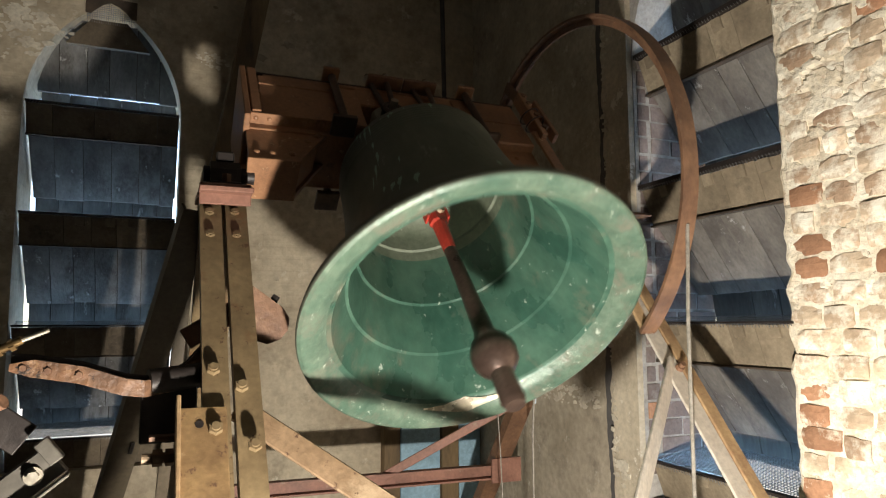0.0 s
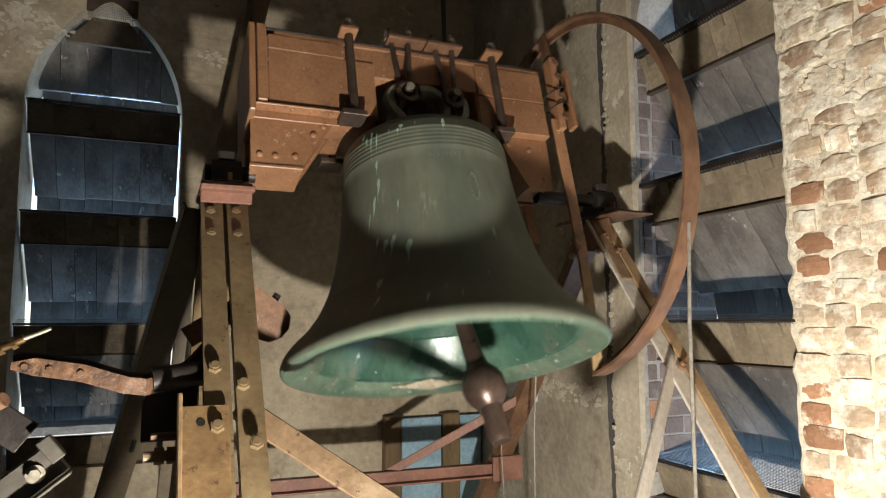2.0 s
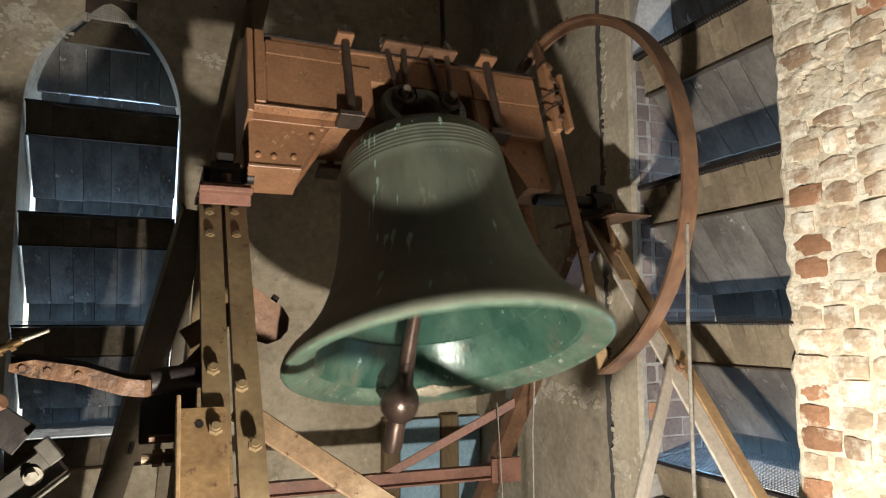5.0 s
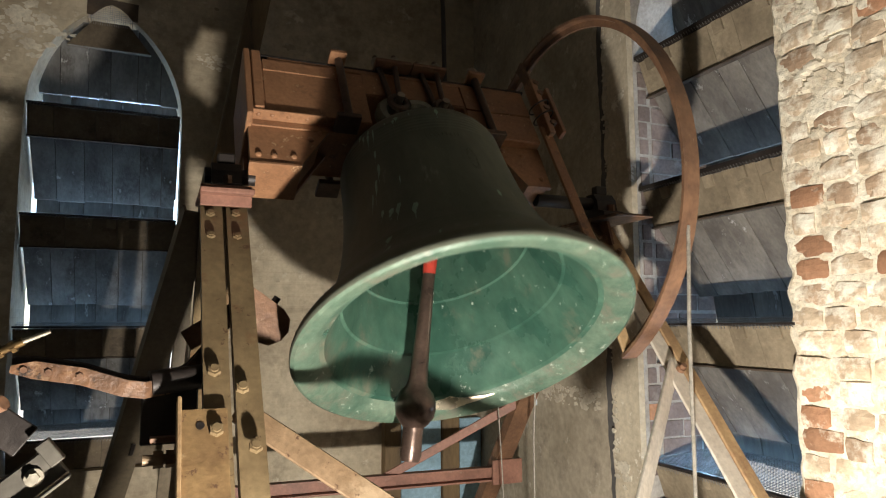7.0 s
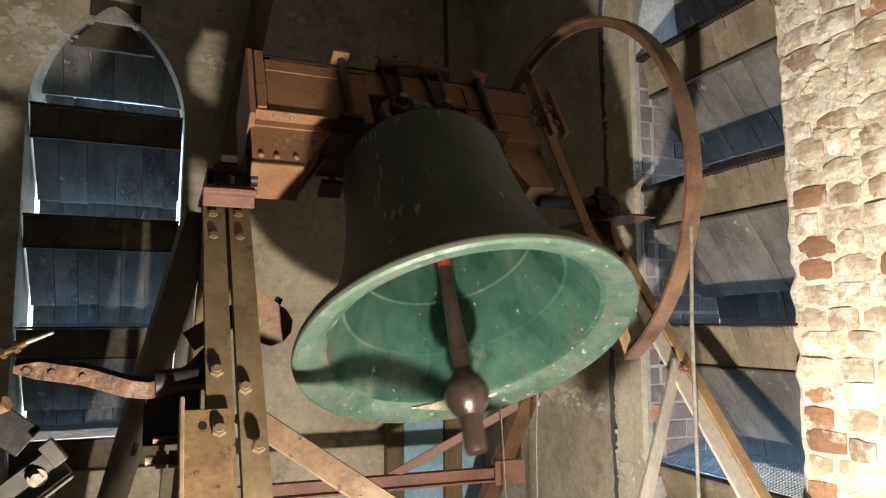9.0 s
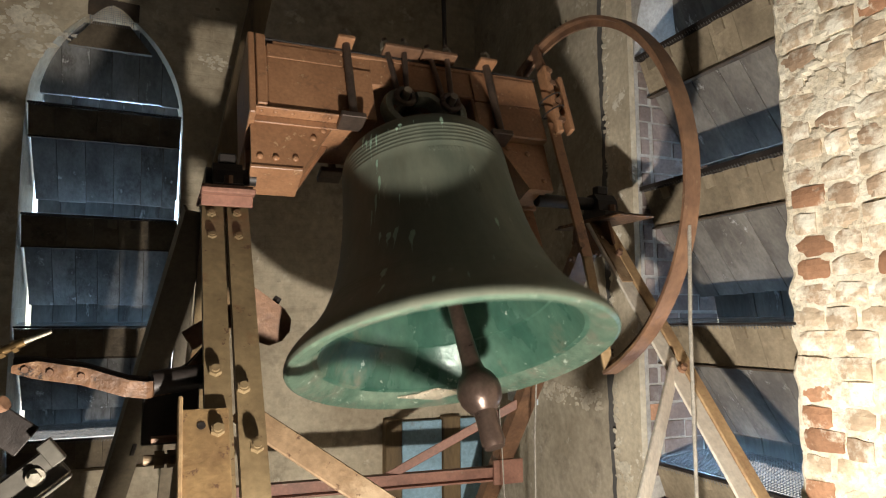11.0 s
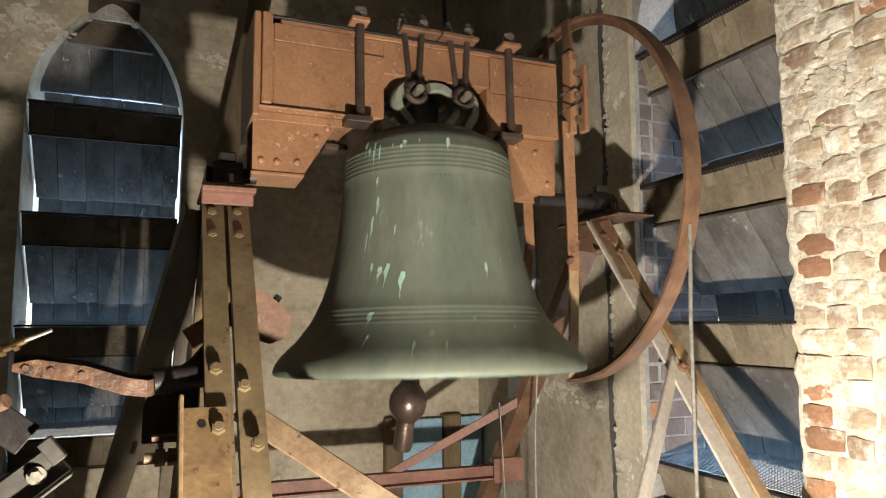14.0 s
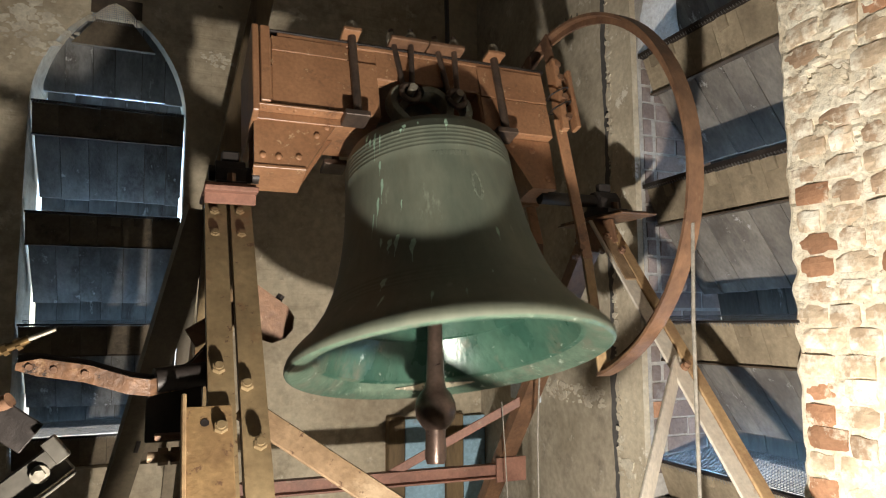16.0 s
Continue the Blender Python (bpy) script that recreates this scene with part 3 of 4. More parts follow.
# canons: four bowed loops on the crown
def strap(pts, w, y0, y1):
    """A cast strap that bends in the x-z plane, w thick, from y0 to y1."""
    bm = bmesh.new()
    fine = []
    for p, q, r, s in zip([pts[0]] + pts, pts, pts[1:], pts[2:] + [pts[-1]]):
        for k in range(5):
            t = k / 5
            fine.append(tuple(0.5 * (2 * q[i] + (r[i] - p[i]) * t + (2 * p[i] - 5 * q[i] + 4 * r[i] - s[i]) * t * t + (3 * q[i] - p[i] - 3 * r[i] + s[i]) * t ** 3) for i in (0, 1)))
    fine.append(pts[-1])
    rings = []
    for i, (x, z) in enumerate(fine):
        dx, dz = fine[min(i + 1, len(fine) - 1)][0] - fine[max(i - 1, 0)][0], fine[min(i + 1, len(fine) - 1)][1] - fine[max(i - 1, 0)][1]
        n_ = math.hypot(dx, dz)
        nx, nz = -dz / n_ * w / 2, dx / n_ * w / 2
        ym = (y0 + y1) / 2
        rings.append([bm.verts.new((x + nx * f, ym + (y1 - y0) / 2 * g, z + nz * f)) for f, g in ((-1, -0.6), (-0.6, -1), (0.6, -1), (1, -0.6), (1, 0.6), (0.6, 1), (-0.6, 1), (-1, 0.6))])
    for p, q in zip(rings, rings[1:]):
        for k in range(8):
            bm.faces.new((p[k], p[(k + 1) % 8], q[(k + 1) % 8], q[k]))
    bm.faces.new(rings[0])
    bm.faces.new(rings[-1][::-1])
    return bm


for y0, y1 in ((-0.172, -0.105), (0.105, 0.172)):
    for pts in ([(-0.115, 0.200), (-0.115, 0.245), (-0.155, 0.295), (-0.160, 0.350), (-0.125, 0.390), (-0.075, 0.395)],
                [(0.025, 0.200), (0.035, 0.245), (0.070, 0.295), (0.065, 0.355), (0.020, 0.395), (-0.035, 0.392)],
                [(0.125, 0.200), (0.120, 0.245), (0.150, 0.295), (0.155, 0.345), (0.130, 0.385), (0.085, 0.395)]):
        part("canon", strap(pts, 0.042, y0, y1), CANON, bell, "cast crown loop of pale green bronze", True)
part("crown_post", lathe(bmesh.new(), [(0.0, 0.40), (0.06, 0.40), (0.065, 0.38), (0.06, 0.25), (0.085, 0.206), (0.0, 0.206)], 20), CANON, bell, "", True)

# headstock: a deep cranked box beam of riveted plates
head = part("headstock", boxed(-0.675, 0.545, -0.153, 0.153, 0.425, 0.555, bevel=0.004), HEADSTOCK, bell, "red-brown painted riveted steel headstock")
for x0, x1 in ((-0.675, -0.215), (0.215, 0.545)):
    part("side_box", boxed(x0, x1, -0.155, 0.155, 0.245, 0.424, bevel=0.004), HEADSTOCK, head)
part("end_angle", boxed(-0.695, -0.672, -0.185, 0.185, 0.20, 0.58, bevel=0.004), HEADSTOCK, head)
part("end_angle", boxed(-0.665, -0.630, -0.178, -0.156, 0.25, 0.585, bevel=0.003), HEADSTOCK, head)
part("top_plate", boxed(-0.60, 0.545, -0.160, 0.160, 0.555, 0.575, bevel=0.003), HEADSTOCK, head)
part("face_strip", boxed(-0.622, -0.335, -0.163, -0.1535, 0.49, 0.554, bevel=0.001), HEADSTOCK, head)
part("face_strip", boxed(0.227, 0.54, -0.164, -0.1535, 0.408, 0.554, bevel=0.001), HEADSTOCK, head)
part("face_plate", boxed(-0.622, -0.218, -0.1595, -0.1555, 0.247, 0.488, bevel=0.001), HEADSTOCK, head)
part("face_plate", boxed(0.225, 0.540, -0.1595, -0.1555, 0.247, 0.404, bevel=0.001), HEADSTOCK, head)
part("face_plate", boxed(-0.218, 0.225, -0.1575, -0.1535, 0.427, 0.553, bevel=0.001), HEADSTOCK, head)
part("top_board", boxed(-0.66, 0.56, -0.16, 0.16, 0.577, 0.588, bevel=0.002), DARK_IRON, head, "dark greasy top plate")
for pts in ([(-0.685, 0.022), (-0.505, 0.022), (-0.395, 0.20), (-0.365, 0.243), (-0.685, 0.243)], [(0.422, 0.015), (0.535, 0.015), (0.545, 0.243), (0.31, 0.243), (0.32, 0.22)]):
    for y in (-0.118, 0.035):
        part("cheek_plate", prism(bmesh.new(), pts, lambda a, b, d: Vector((a, y + d, b)), 0.02), HEADSTOCK, head, "riveted cheek plate carrying the axle")
    part("cheek_block", prism(bmesh.new(), [(pts[0][0] + 0.01, 0.027), (pts[1][0] - 0.01, 0.027), (pts[2][0] - 0.02, pts[2][1] - 0.01), (pts[-1][0] + 0.02, 0.24)], lambda a, b, d: Vector((a, -0.095 + d, b)), 0.128), HEADSTOCK, head)
part("ledge_angle", boxed(-0.69, -0.36, -0.172, -0.10, 0.236, 0.2445, bevel=0.002), HEADSTOCK, head)
part("ledge_web", boxed(-0.69, -0.36, -0.127, -0.1185, 0.205, 0.2355, bevel=0.002), HEADSTOCK, head)
part("cheek_foot", boxed(-0.69, -0.505, -0.124, 0.055, 0.008, 0.0205, bevel=0.002), HEADSTOCK, head)
for x, z in ((-0.655, 0.06), (-0.60, 0.058), (-0.53, 0.062), (-0.46, 0.16), (-0.42, 0.20), (0.45, 0.19), (0.50, 0.06), (0.36, 0.21)):
    bm = bmesh.new()
    bmesh.ops.create_uvsphere(bm, u_segments=8, v_segments=6, radius=0.013, matrix=Matrix.Translation((x, -0.119, z)) @ Matrix.Diagonal((1, 0.6, 1, 1)))
    part("rivet", bm, HEADSTOCK, head, "", True)
for x in (-0.65, -0.60, -0.54, -0.47, -0.40):
    bm = bmesh.new()
    bmesh.ops.create_uvsphere(bm, u_segments=8, v_segments=6, radius=0.010, matrix=Matrix.Translation((x, -0.150, 0.2355)) @ Matrix.Diagonal((1, 1, 0.6, 1)))
    part("rivet", bm, HEADSTOCK, head, "", True)
for x0, x1, y0 in ((-0.355, -0.285, -0.21), (-0.16, 0.0, -0.205), (0.005, 0.16, -0.205), (0.265, 0.345, -0.21)):
    part("strap_plate", boxed(x0, x1, y0 - 0.01, 0.21, 0.589, 0.607, bevel=0.003), HEADSTOCK if x0 < -0.2 or x0 > 0.2 else RUST, bell, "clamp plate across the headstock")
for x in (-0.315, 0.305):
    for y in (-0.182, 0.182):
        r_ = part("tie_rod", rod(bmesh.new(), (x, y, 0.215), (x, y, 0.66), 0.0165), ROD, bell, "thick iron tie rod", True)
        bm = hexnut(bmesh.new(), (x, y, 0.608), (0, 0, 1), 0.028, 0.026)
        hexnut(bm, (x, y, 0.636), (0, 0, 1), 0.026, 0.016)
        part("nut", bm, BRIGHT_NUT, r_, "bright hexagon nut")
        part("foot_plate", boxed(x - 0.055, x + 0.04, y - 0.03, y + 0.06, 0.208, 0.232, bevel=0.003), ROD, r_)
for x, y in ((-0.145, -0.17), (-0.065, -0.185), (0.045, -0.17), (0.125, -0.185)):
    low = 0.37
    ex = -0.10 if x < 0 else 0.095
    e_ = part("eye_bolt", rod(bmesh.new(), (ex + (x - ex) * 0.35, y, low), (x, y, 0.665), 0.0115), ROD, bell, "iron eye bolt holding the crown", True)
    ring = [(ex + 0.036 * math.sin(a), y - 0.008, 0.352 + 0.036 * math.cos(a)) for a in [2 * math.pi * i / 16 for i in range(17)]]
    if y == -0.185:
        part("eye", tube(bmesh.new(), ring, 0.0125, 8), ROD, e_, "", True)
    bm = hexnut(bmesh.new(), (x, y, 0.608), (0, 0, 1), 0.021, 0.02)
    hexnut(bm, (x, y, 0.630), (0, 0, 1), 0.020, 0.014)
    part("nut", bm, BRIGHT_NUT, e_, "bright hexagon nut")
for x in (-0.10, 0.095):
    part("crown_pin", rod(bmesh.new(), (x, -0.235, 0.352), (x, 0.10, 0.352), 0.016), BRIGHT_NUT, bell, "bright worn pin through the crown loop", True)
for x, r_ in ((-0.60, 0.022), (-0.40, 0.03), (0.20, 0.018)):
    bm = rod(bmesh.new(), (x, -0.05, 0.589), (x, -0.05, 0.63), r_ * 0.7)
    hexnut(bm, (x, -0.05, 0.589), (0, 0, 1), r_, 0.026)
    part("top_bolt", bm, RUST, bell, "rusty bolt on the headstock")
for x in (-0.20, -0.02, 0.17):
    part("back_bolt", rod(bmesh.new(), (x, 0.17, 0.589), (x, 0.17, 0.70), 0.013), DARK_IRON, bell, "", True)

# the half wheel on the headstock's far end
WX, WR = 0.635, 0.77
bm = bmesh.new()
seg = 56
sect = [(-0.032, 0.0), (0.032, 0.0), (0.032, -0.012), (0.006, -0.016), (0.006, -0.040), (-0.006, -0.040), (-0.006, -0.016), (-0.032, -0.012)]
rings = []
A0, A1 = radians(114), radians(-90)
for i in range(seg + 1):
    g = A0 + (A1 - A0) * i / seg
    rings.append([bm.verts.new((WX + a, -(WR + b) * math.cos(g), (WR + b) * math.sin(g))) for a, b in sect])
for a, b in zip(rings, rings[1:]):
    for k in range(len(sect)):
        bm.faces.new((a[k], a[(k + 1) % len(sect)], b[(k + 1) % len(sect)], b[k]))
bm.faces.new(rings[0])
bm.faces.new(rings[-1][::-1])
wheel = part("rope_wheel", bm, RUST, bell, "rusty bent-iron half wheel for the bell rope", True)
for x, y, z0, z1 in ((0.600, -0.145, 0.76, 0.02),):
    part("wheel_bar", bar(bmesh.new(), (x, -0.125, 0.757), (x - 0.012, -0.158, 0.56), 0.055, 0.014, (0, 1, 0.2)), RUST, wheel)
    part("wheel_bar", bar(bmesh.new(), (x, 0.03, 0.764), (x - 0.02, 0.015, 0.57), 0.04, 0.014, (0, 1, 0.2)), RUST, wheel)
    part("wheel_bar", bar(bmesh.new(), (x - 0.01, -0.155, 0.60), (x - 0.02, -0.150, 0.24), 0.062, 0.03, (0, 1, 0)), HEADSTOCK, wheel, "angle bar bolted to the headstock end")
    part("wheel_bar", bar(bmesh.new(), (x + 0.055, -0.155, 0.55), (x + 0.05, -0.150, 0.26), 0.05, 0.02, (0, 1, 0)), HEADSTOCK, wheel)
    part("wheel_bar", bar(bmesh.new(), (x - 0.03, -0.150, 0.30), (x, -0.10, -0.32), 0.05, 0.014, (1, 0, 0)), HEADSTOCK, wheel)
    part("wheel_bar", bar(bmesh.new(), (x, -0.10, -0.31), (x + 0.03, -0.01, -0.765), 0.045, 0.014, (1, 0, 0)), OCHRE_STEEL, wheel)
    part("wheel_bar", bar(bmesh.new(), (x - 0.09, 0.10, 0.05), (x - 0.11, 0.06, -0.20), 0.045, 0.014, (1, 0, 0)), HEADSTOCK, wheel)
    part("wheel_bar", bar(bmesh.new(), (x - 0.11, 0.06, -0.19), (x - 0.19, -0.02, -0.42), 0.04, 0.014, (1, 0, 0)), RUST, wheel)
rng = random.Random(12)
for k in range(11):
    g = radians(62 + 3.2 * k)
    h = rng.uniform(0.010, 0.026)
    part("wire_end", rod(bmesh.new(), (WX - 0.02, -0.768 * math.cos(g), 0.768 * math.sin(g)), (WX - 0.022, -(0.77 + h) * math.cos(g), (0.77 + h) * math.sin(g)), 0.0035, 0.002, 6), DARK_IRON, wheel, "broken wire end" if k == 0 else "")
for z in (0.36, 0.43):
    part("wire_tie", tube(bmesh.new(), [(0.585 + 0.055 * math.cos(g), -0.155 + 0.04 * math.sin(g), z + 0.03 * math.cos(g)) for g in [2 * math.pi * k / 16 for k in range(17)]], 0.0035, 6), DARK_IRON, wheel, "twisted wire lashing")
for z in (0.57, 0.50, 0.40, 0.30):
    part("wheel_bolt", hexnut(bmesh.new(), (0.60, -0.17, z), (0, -1, 0), 0.016, 0.02), RUST, wheel)
part("wheel_bolt", hexnut(bmesh.new(), (0.57, -0.11, -0.28), (0, -1, 0), 0.014, 0.018), RUST, wheel)
for s in (-1, 1):
    x = -0.66 if s < 0 else 0.50
    part("gudgeon", rod(bmesh.new(), (x, 0, 0), (x + s * (0.17 if s < 0 else 0.31), 0, 0), 0.028, None, 20), DARK_IRON, bell, "dark axle stub", True)

# the headstock and its fastenings sit a little behind and below the axle's plane of symmetry
for ob in bell.children:
    if ob.name.split(".")[0] in ("headstock", "strap_plate", "tie_rod", "eye_bolt", "crown_pin", "top_bolt", "back_bolt", "canon", "crown_post"):
        ob.matrix_basis = Matrix.Translation((0, 0.035, -0.018)) @ ob.matrix_basis

# clapper, hung in the bell
clapper = part("clapper", lathe(bmesh.new(), [(0.0, 0.0), (0.020, 0.0), (0.022, -0.08), (0.024, -0.25), (0.029, -0.45), (0.034, -0.585), (0.040, -0.615), (0.060, -0.638), (0.073, -0.668), (0.075, -0.692), (0.070, -0.722), (0.052, -0.748), (0.038, -0.762), (0.036, -0.785), (0.039, -0.86), (0.032, -0.88), (0.0, -0.88)], 28), CLAPPER_IRON, bell, "dark iron clapper with a worn shiny ball", True, Matrix.Translation((0, 0, -0.16)))
bm = boxed(-0.034, 0.034, -0.026, 0.026, -0.06, 0.03, bevel=0.01)
rod(bm, (0, 0, -0.06), (0, 0, -0.20), 0.029, 0.0245)
part("clapper_joint", bm, RED_PAINT, clapper, "red painted clapper joint")
part("clapper_pin", hexnut(rod(bmesh.new(), (-0.055, 0, 0), (0.055, 0, 0), 0.014), (0.0, -0.026, 0), (0, -1, 0), 0.017, 0.014), NUT, clapper)
bm = boxed(-0.046, -0.036, -0.022, 0.022, -0.19, -0.06, bevel=0.003)
box(bm, 0.036, 0.046, -0.022, 0.022, -0.19, -0.06, 0.003)
box(bm, -0.046, 0.046, -0.024, 0.024, -0.0595, -0.03, 0.004)
rod(bm, (0, 0, -0.031), (0, 0, 0.16), 0.026)
part("clapper_hanger", bm, RED_PAINT, bell, "red painted clapper hanger")

# ---- the steel bell frame: a trestle at each end of the axle ----
LEAN = 0.79


def on_leg(x, z, out=0.0, side=-1):
    """A point on the near (side -1) or far leg's line at height z, out metres off its outer face."""
    return Vector((x, 2.46 + side * LEAN * (1.975 - z), z)) + Vector((0, side * 1.0, LEAN)).normalized() * out


def channel(bm, p0, p1, w, d, t, side, flip=1):
    """A U section in one piece: a web w wide with two flanges d deep behind it."""
    r, o, length = along(p0, p1, side)
    m = Matrix.Translation(o) @ r
    h = w / 2
    u = [(-h, 0), (h, 0), (h, flip * d), (h - t, flip * d), (h - t, flip * t), (-h + t, flip * t), (-h + t, flip * d), (-h, flip * d)]
    return prism(bm, u, lambda p, q, z: m @ Vector((p, q, z)), length)


def bolt(parent, p, way, r=0.019, length=0.05, name="bolt", material=None, label=""):
    p, way = Vector(p), Vector(way).normalized()
    bm = rod(bmesh.new(), p, p + way * length, r * 0.62)
    hexnut(bm, p, way, r, min(r * 0.85, length * 0.7))
    return part(name, bm, material or STEEL, parent, label)


NEAR_OUT = Vector((0, -1, LEAN)).normalized()
frame_l = thing("bell_frame_trestle", "beige painted steel trestle of twin channels under the bell's bearing", "bell frame", group="bell frame trestles")
for x in (0.157, 0.240):
    part("leg_channel", channel(bmesh.new(), on_leg(x, 1.93), on_leg(x, 0.0), 0.070, 0.05, 0.009, (1, 0, 0), -1), STEEL, frame_l, "beige painted steel channel", m=None)
part("far_leg", channel(bmesh.new(), on_leg(0.20, 1.93, 0, 1), on_leg(0.20, 0.0, 0, 1), 0.14, 0.06, 0.01, (1, 0, 0), -1), STEEL, frame_l)
part("box_plate", bar(bmesh.new(), on_leg(0.118, 1.275, 0.014), on_leg(0.118, 0.0, 0.014), 0.125, 0.014, (1, 0, 0)), OCHRE_PLATE, frame_l, "ochre stained splice plate")
part("box_edge", bar(bmesh.new(), on_leg(0.062, 1.30, 0.0), on_leg(0.062, 0.0, 0.0), 0.012, 0.07, (1, 0, 0)), OCHRE_STEEL, frame_l)
part("cap_plate", boxed(0.115, 0.288, 2.30, 2.62, 1.935, 1.953, bevel=0.003), RED_RUST, frame_l, "red painted cap plate")
part("cap_angle", boxed(0.118, 0.285, 2.355, 2.375, 1.90, 1.972, bevel=0.003), RED_RUST, frame_l)
for x, z in ((0.153, 1.871), (0.153, 1.79), (0.235, 1.876), (0.236, 1.79), (0.151, 1.373), (0.223, 1.327), (0.151, 1.222), (0.245, 1.180)):
    bolt(frame_l, on_leg(x, z, 0.004 if z > 1.3 else 0.02), NEAR_OUT, 0.016 if z > 1.5 else 0.019, 0.013 if z > 1.5 else 0.020, label="bolt with shadowed nut")
part("knee_brace", bar(bmesh.new(), on_leg(0.21, 1.288, -0.022), on_leg(0.92, 0.80, -0.022), 0.068, 0.014, (0.6, 0.3, 0.7)), RUSTY_BRACE, frame_l, "rusty speckled flat knee brace")
part("raking_strut", channel(bmesh.new(), (0.13, 2.55, 1.90), (-0.34, 3.85, 0.0), 0.11, 0.05, 0.01, (1, 0.2, 0), -1), SHADED_STEEL, frame_l)
part("raking_strut", bar(bmesh.new(), (0.11, 2.75, 1.78), (0.04, 3.3, 0.6), 0.05, 0.012, (1, 0.2, 0)), SHADED_STEEL, frame_l)

for k, f in enumerate((0.30, 0.46, 0.62)):
    p, q = Vector((0.13, 2.55, 1.90)), Vector((-0.34, 3.85, 0.0))
    c_ = p.lerp(q, f)
    part("strut_slot", bar(bmesh.new(), c_ + Vector((0.02, -0.013, -0.009)), c_.lerp(q, 0.05) + Vector((0.02, -0.013, -0.009)), 0.018, 0.008, (1, 0.2, 0)), DARK_IRON, frame_l, "dark punched slot" if k == 0 else "")
part("plate_hole", rod(bmesh.new(), on_leg(0.112, 1.235, 0.0205), on_leg(0.112, 1.235, 0.0225), 0.011, None, 14), DARK_IRON, frame_l, "dark drilled hole")

pb = thing("bearing_block", "dark greasy cast bearing block on the trestle", "bearing", group="bearing blocks")
part("pedestal", prism(bmesh.new(), [(-0.10, 0.0), (0.10, 0.0), (0.10, 0.025), (0.06, 0.035), (0.05, 0.08), (0.025, 0.11), (-0.025, 0.11), (-0.05, 0.08), (-0.06, 0.035), (-0.10, 0.025)], lambda a, b, d: Vector((-0.05 + d, a, b)), 0.10), DARK_IRON, pb)
part("cap", boxed(-0.03, 0.03, -0.02, 0.02, 0.11, 0.15, bevel=0.006), DARK_IRON, pb)
for y in (-0.08, 0.08):
    part("bearing_bolt", hexnut(bmesh.new(), (0, y, 0.025), (0, 0, 1), 0.017, 0.03), RUST, pb)
pb.matrix_world = pose(0.205, 2.463, 1.954)
copy_thing(pb, pose(1.79, 2.463, 1.954))

frame_r = thing("bell_frame_trestle", "pale painted steel trestle with ochre rust, under the wheel end", "bell frame", group="bell frame trestles")
part("leg", bar(bmesh.new(), on_leg(1.716, 1.93), on_leg(1.716, 0.0), 0.068, 0.012, (1, 0, 0)), PALE_STEEL, frame_r, "pale painted angle leg")
part("leg_head", bar(bmesh.new(), on_leg(1.73, 1.932, 0.004), on_leg(1.73, 1.66, 0.004), 0.066, 0.014, (1, 0, 0)), RUSTY_BRACE, frame_r, "rusty brown splice at the leg's head")
part("leg_flange", bar(bmesh.new(), on_leg(1.775, 1.93, 0.004), on_leg(1.775, 0.0, 0.004), 0.050, 0.020, (1, 0, 0)), OCHRE_STEEL, frame_r, "ochre rusted leg flange")
part("far_leg", channel(bmesh.new(), on_leg(1.80, 1.93, 0, 1), on_leg(1.80, 0.0, 0, 1), 0.10, 0.06, 0.01, (1, 0, 0), -1), RUST, frame_r, "rusty red-brown far leg")
part("cap_plate", boxed(1.70, 1.88, 2.22, 2.70, 1.935, 1.943, bevel=0.003), LEVER_RUST, frame_r, "dark rusty cap plate")
part("cap_packing", boxed(1.71, 1.87, 2.25, 2.69, 1.9435, 1.953, bevel=0.002), LEVER_RUST, frame_r)
part("gusset", prism(bmesh.new(), [(2.34, 1.93), (2.60, 1.93), (2.61, 1.83), (2.46, 1.80), (2.31, 1.83)], lambda a, b, d: Vector((1.735 + d, a, b)), 0.012), RUST, frame_r)
part("knee_brace", bar(bmesh.new(), on_leg(1.72, 1.345, 0.008), on_leg(1.02, 0.69, 0.008), 0.075, 0.012, (0.6, 0.3, -0.7)), PALE_STEEL, frame_r, "pale painted flat knee brace")
for x, z in ((1.745, 1.845), (1.75, 1.78), (1.74, 1.33)):
    bolt(frame_r, on_leg(x, z, 0.006), NEAR_OUT, 0.017, 0.03, material=RUST)
for y, z in ((2.36, 1.86), (2.40, 1.80), (2.56, 1.86), (2.60, 1.79)):
    bolt(frame_r, (1.735, y, z), (-1, 0, 0), 0.016, 0.03, material=RUST)

tie = thing("cross_tie", "red painted steel tie between the far legs", "steel tie")
part("tie_beam", channel(bmesh.new(), (0.20, 3.50, 0.70), (1.80, 3.48, 0.68), 0.075, 0.05, 0.01, (0, 0, 1), 1), RED_RUST, tie)
part("tie_brace", bar(bmesh.new(), (1.12, 3.49, 0.70), (1.78, 3.18, 1.10), 0.045, 0.012, (0, 0, 1)), RED_RUST, tie)
part("tie_gusset", boxed(1.72, 1.90, 3.40, 3.414, 0.63, 0.76, bevel=0.002), RED_RUST, tie)

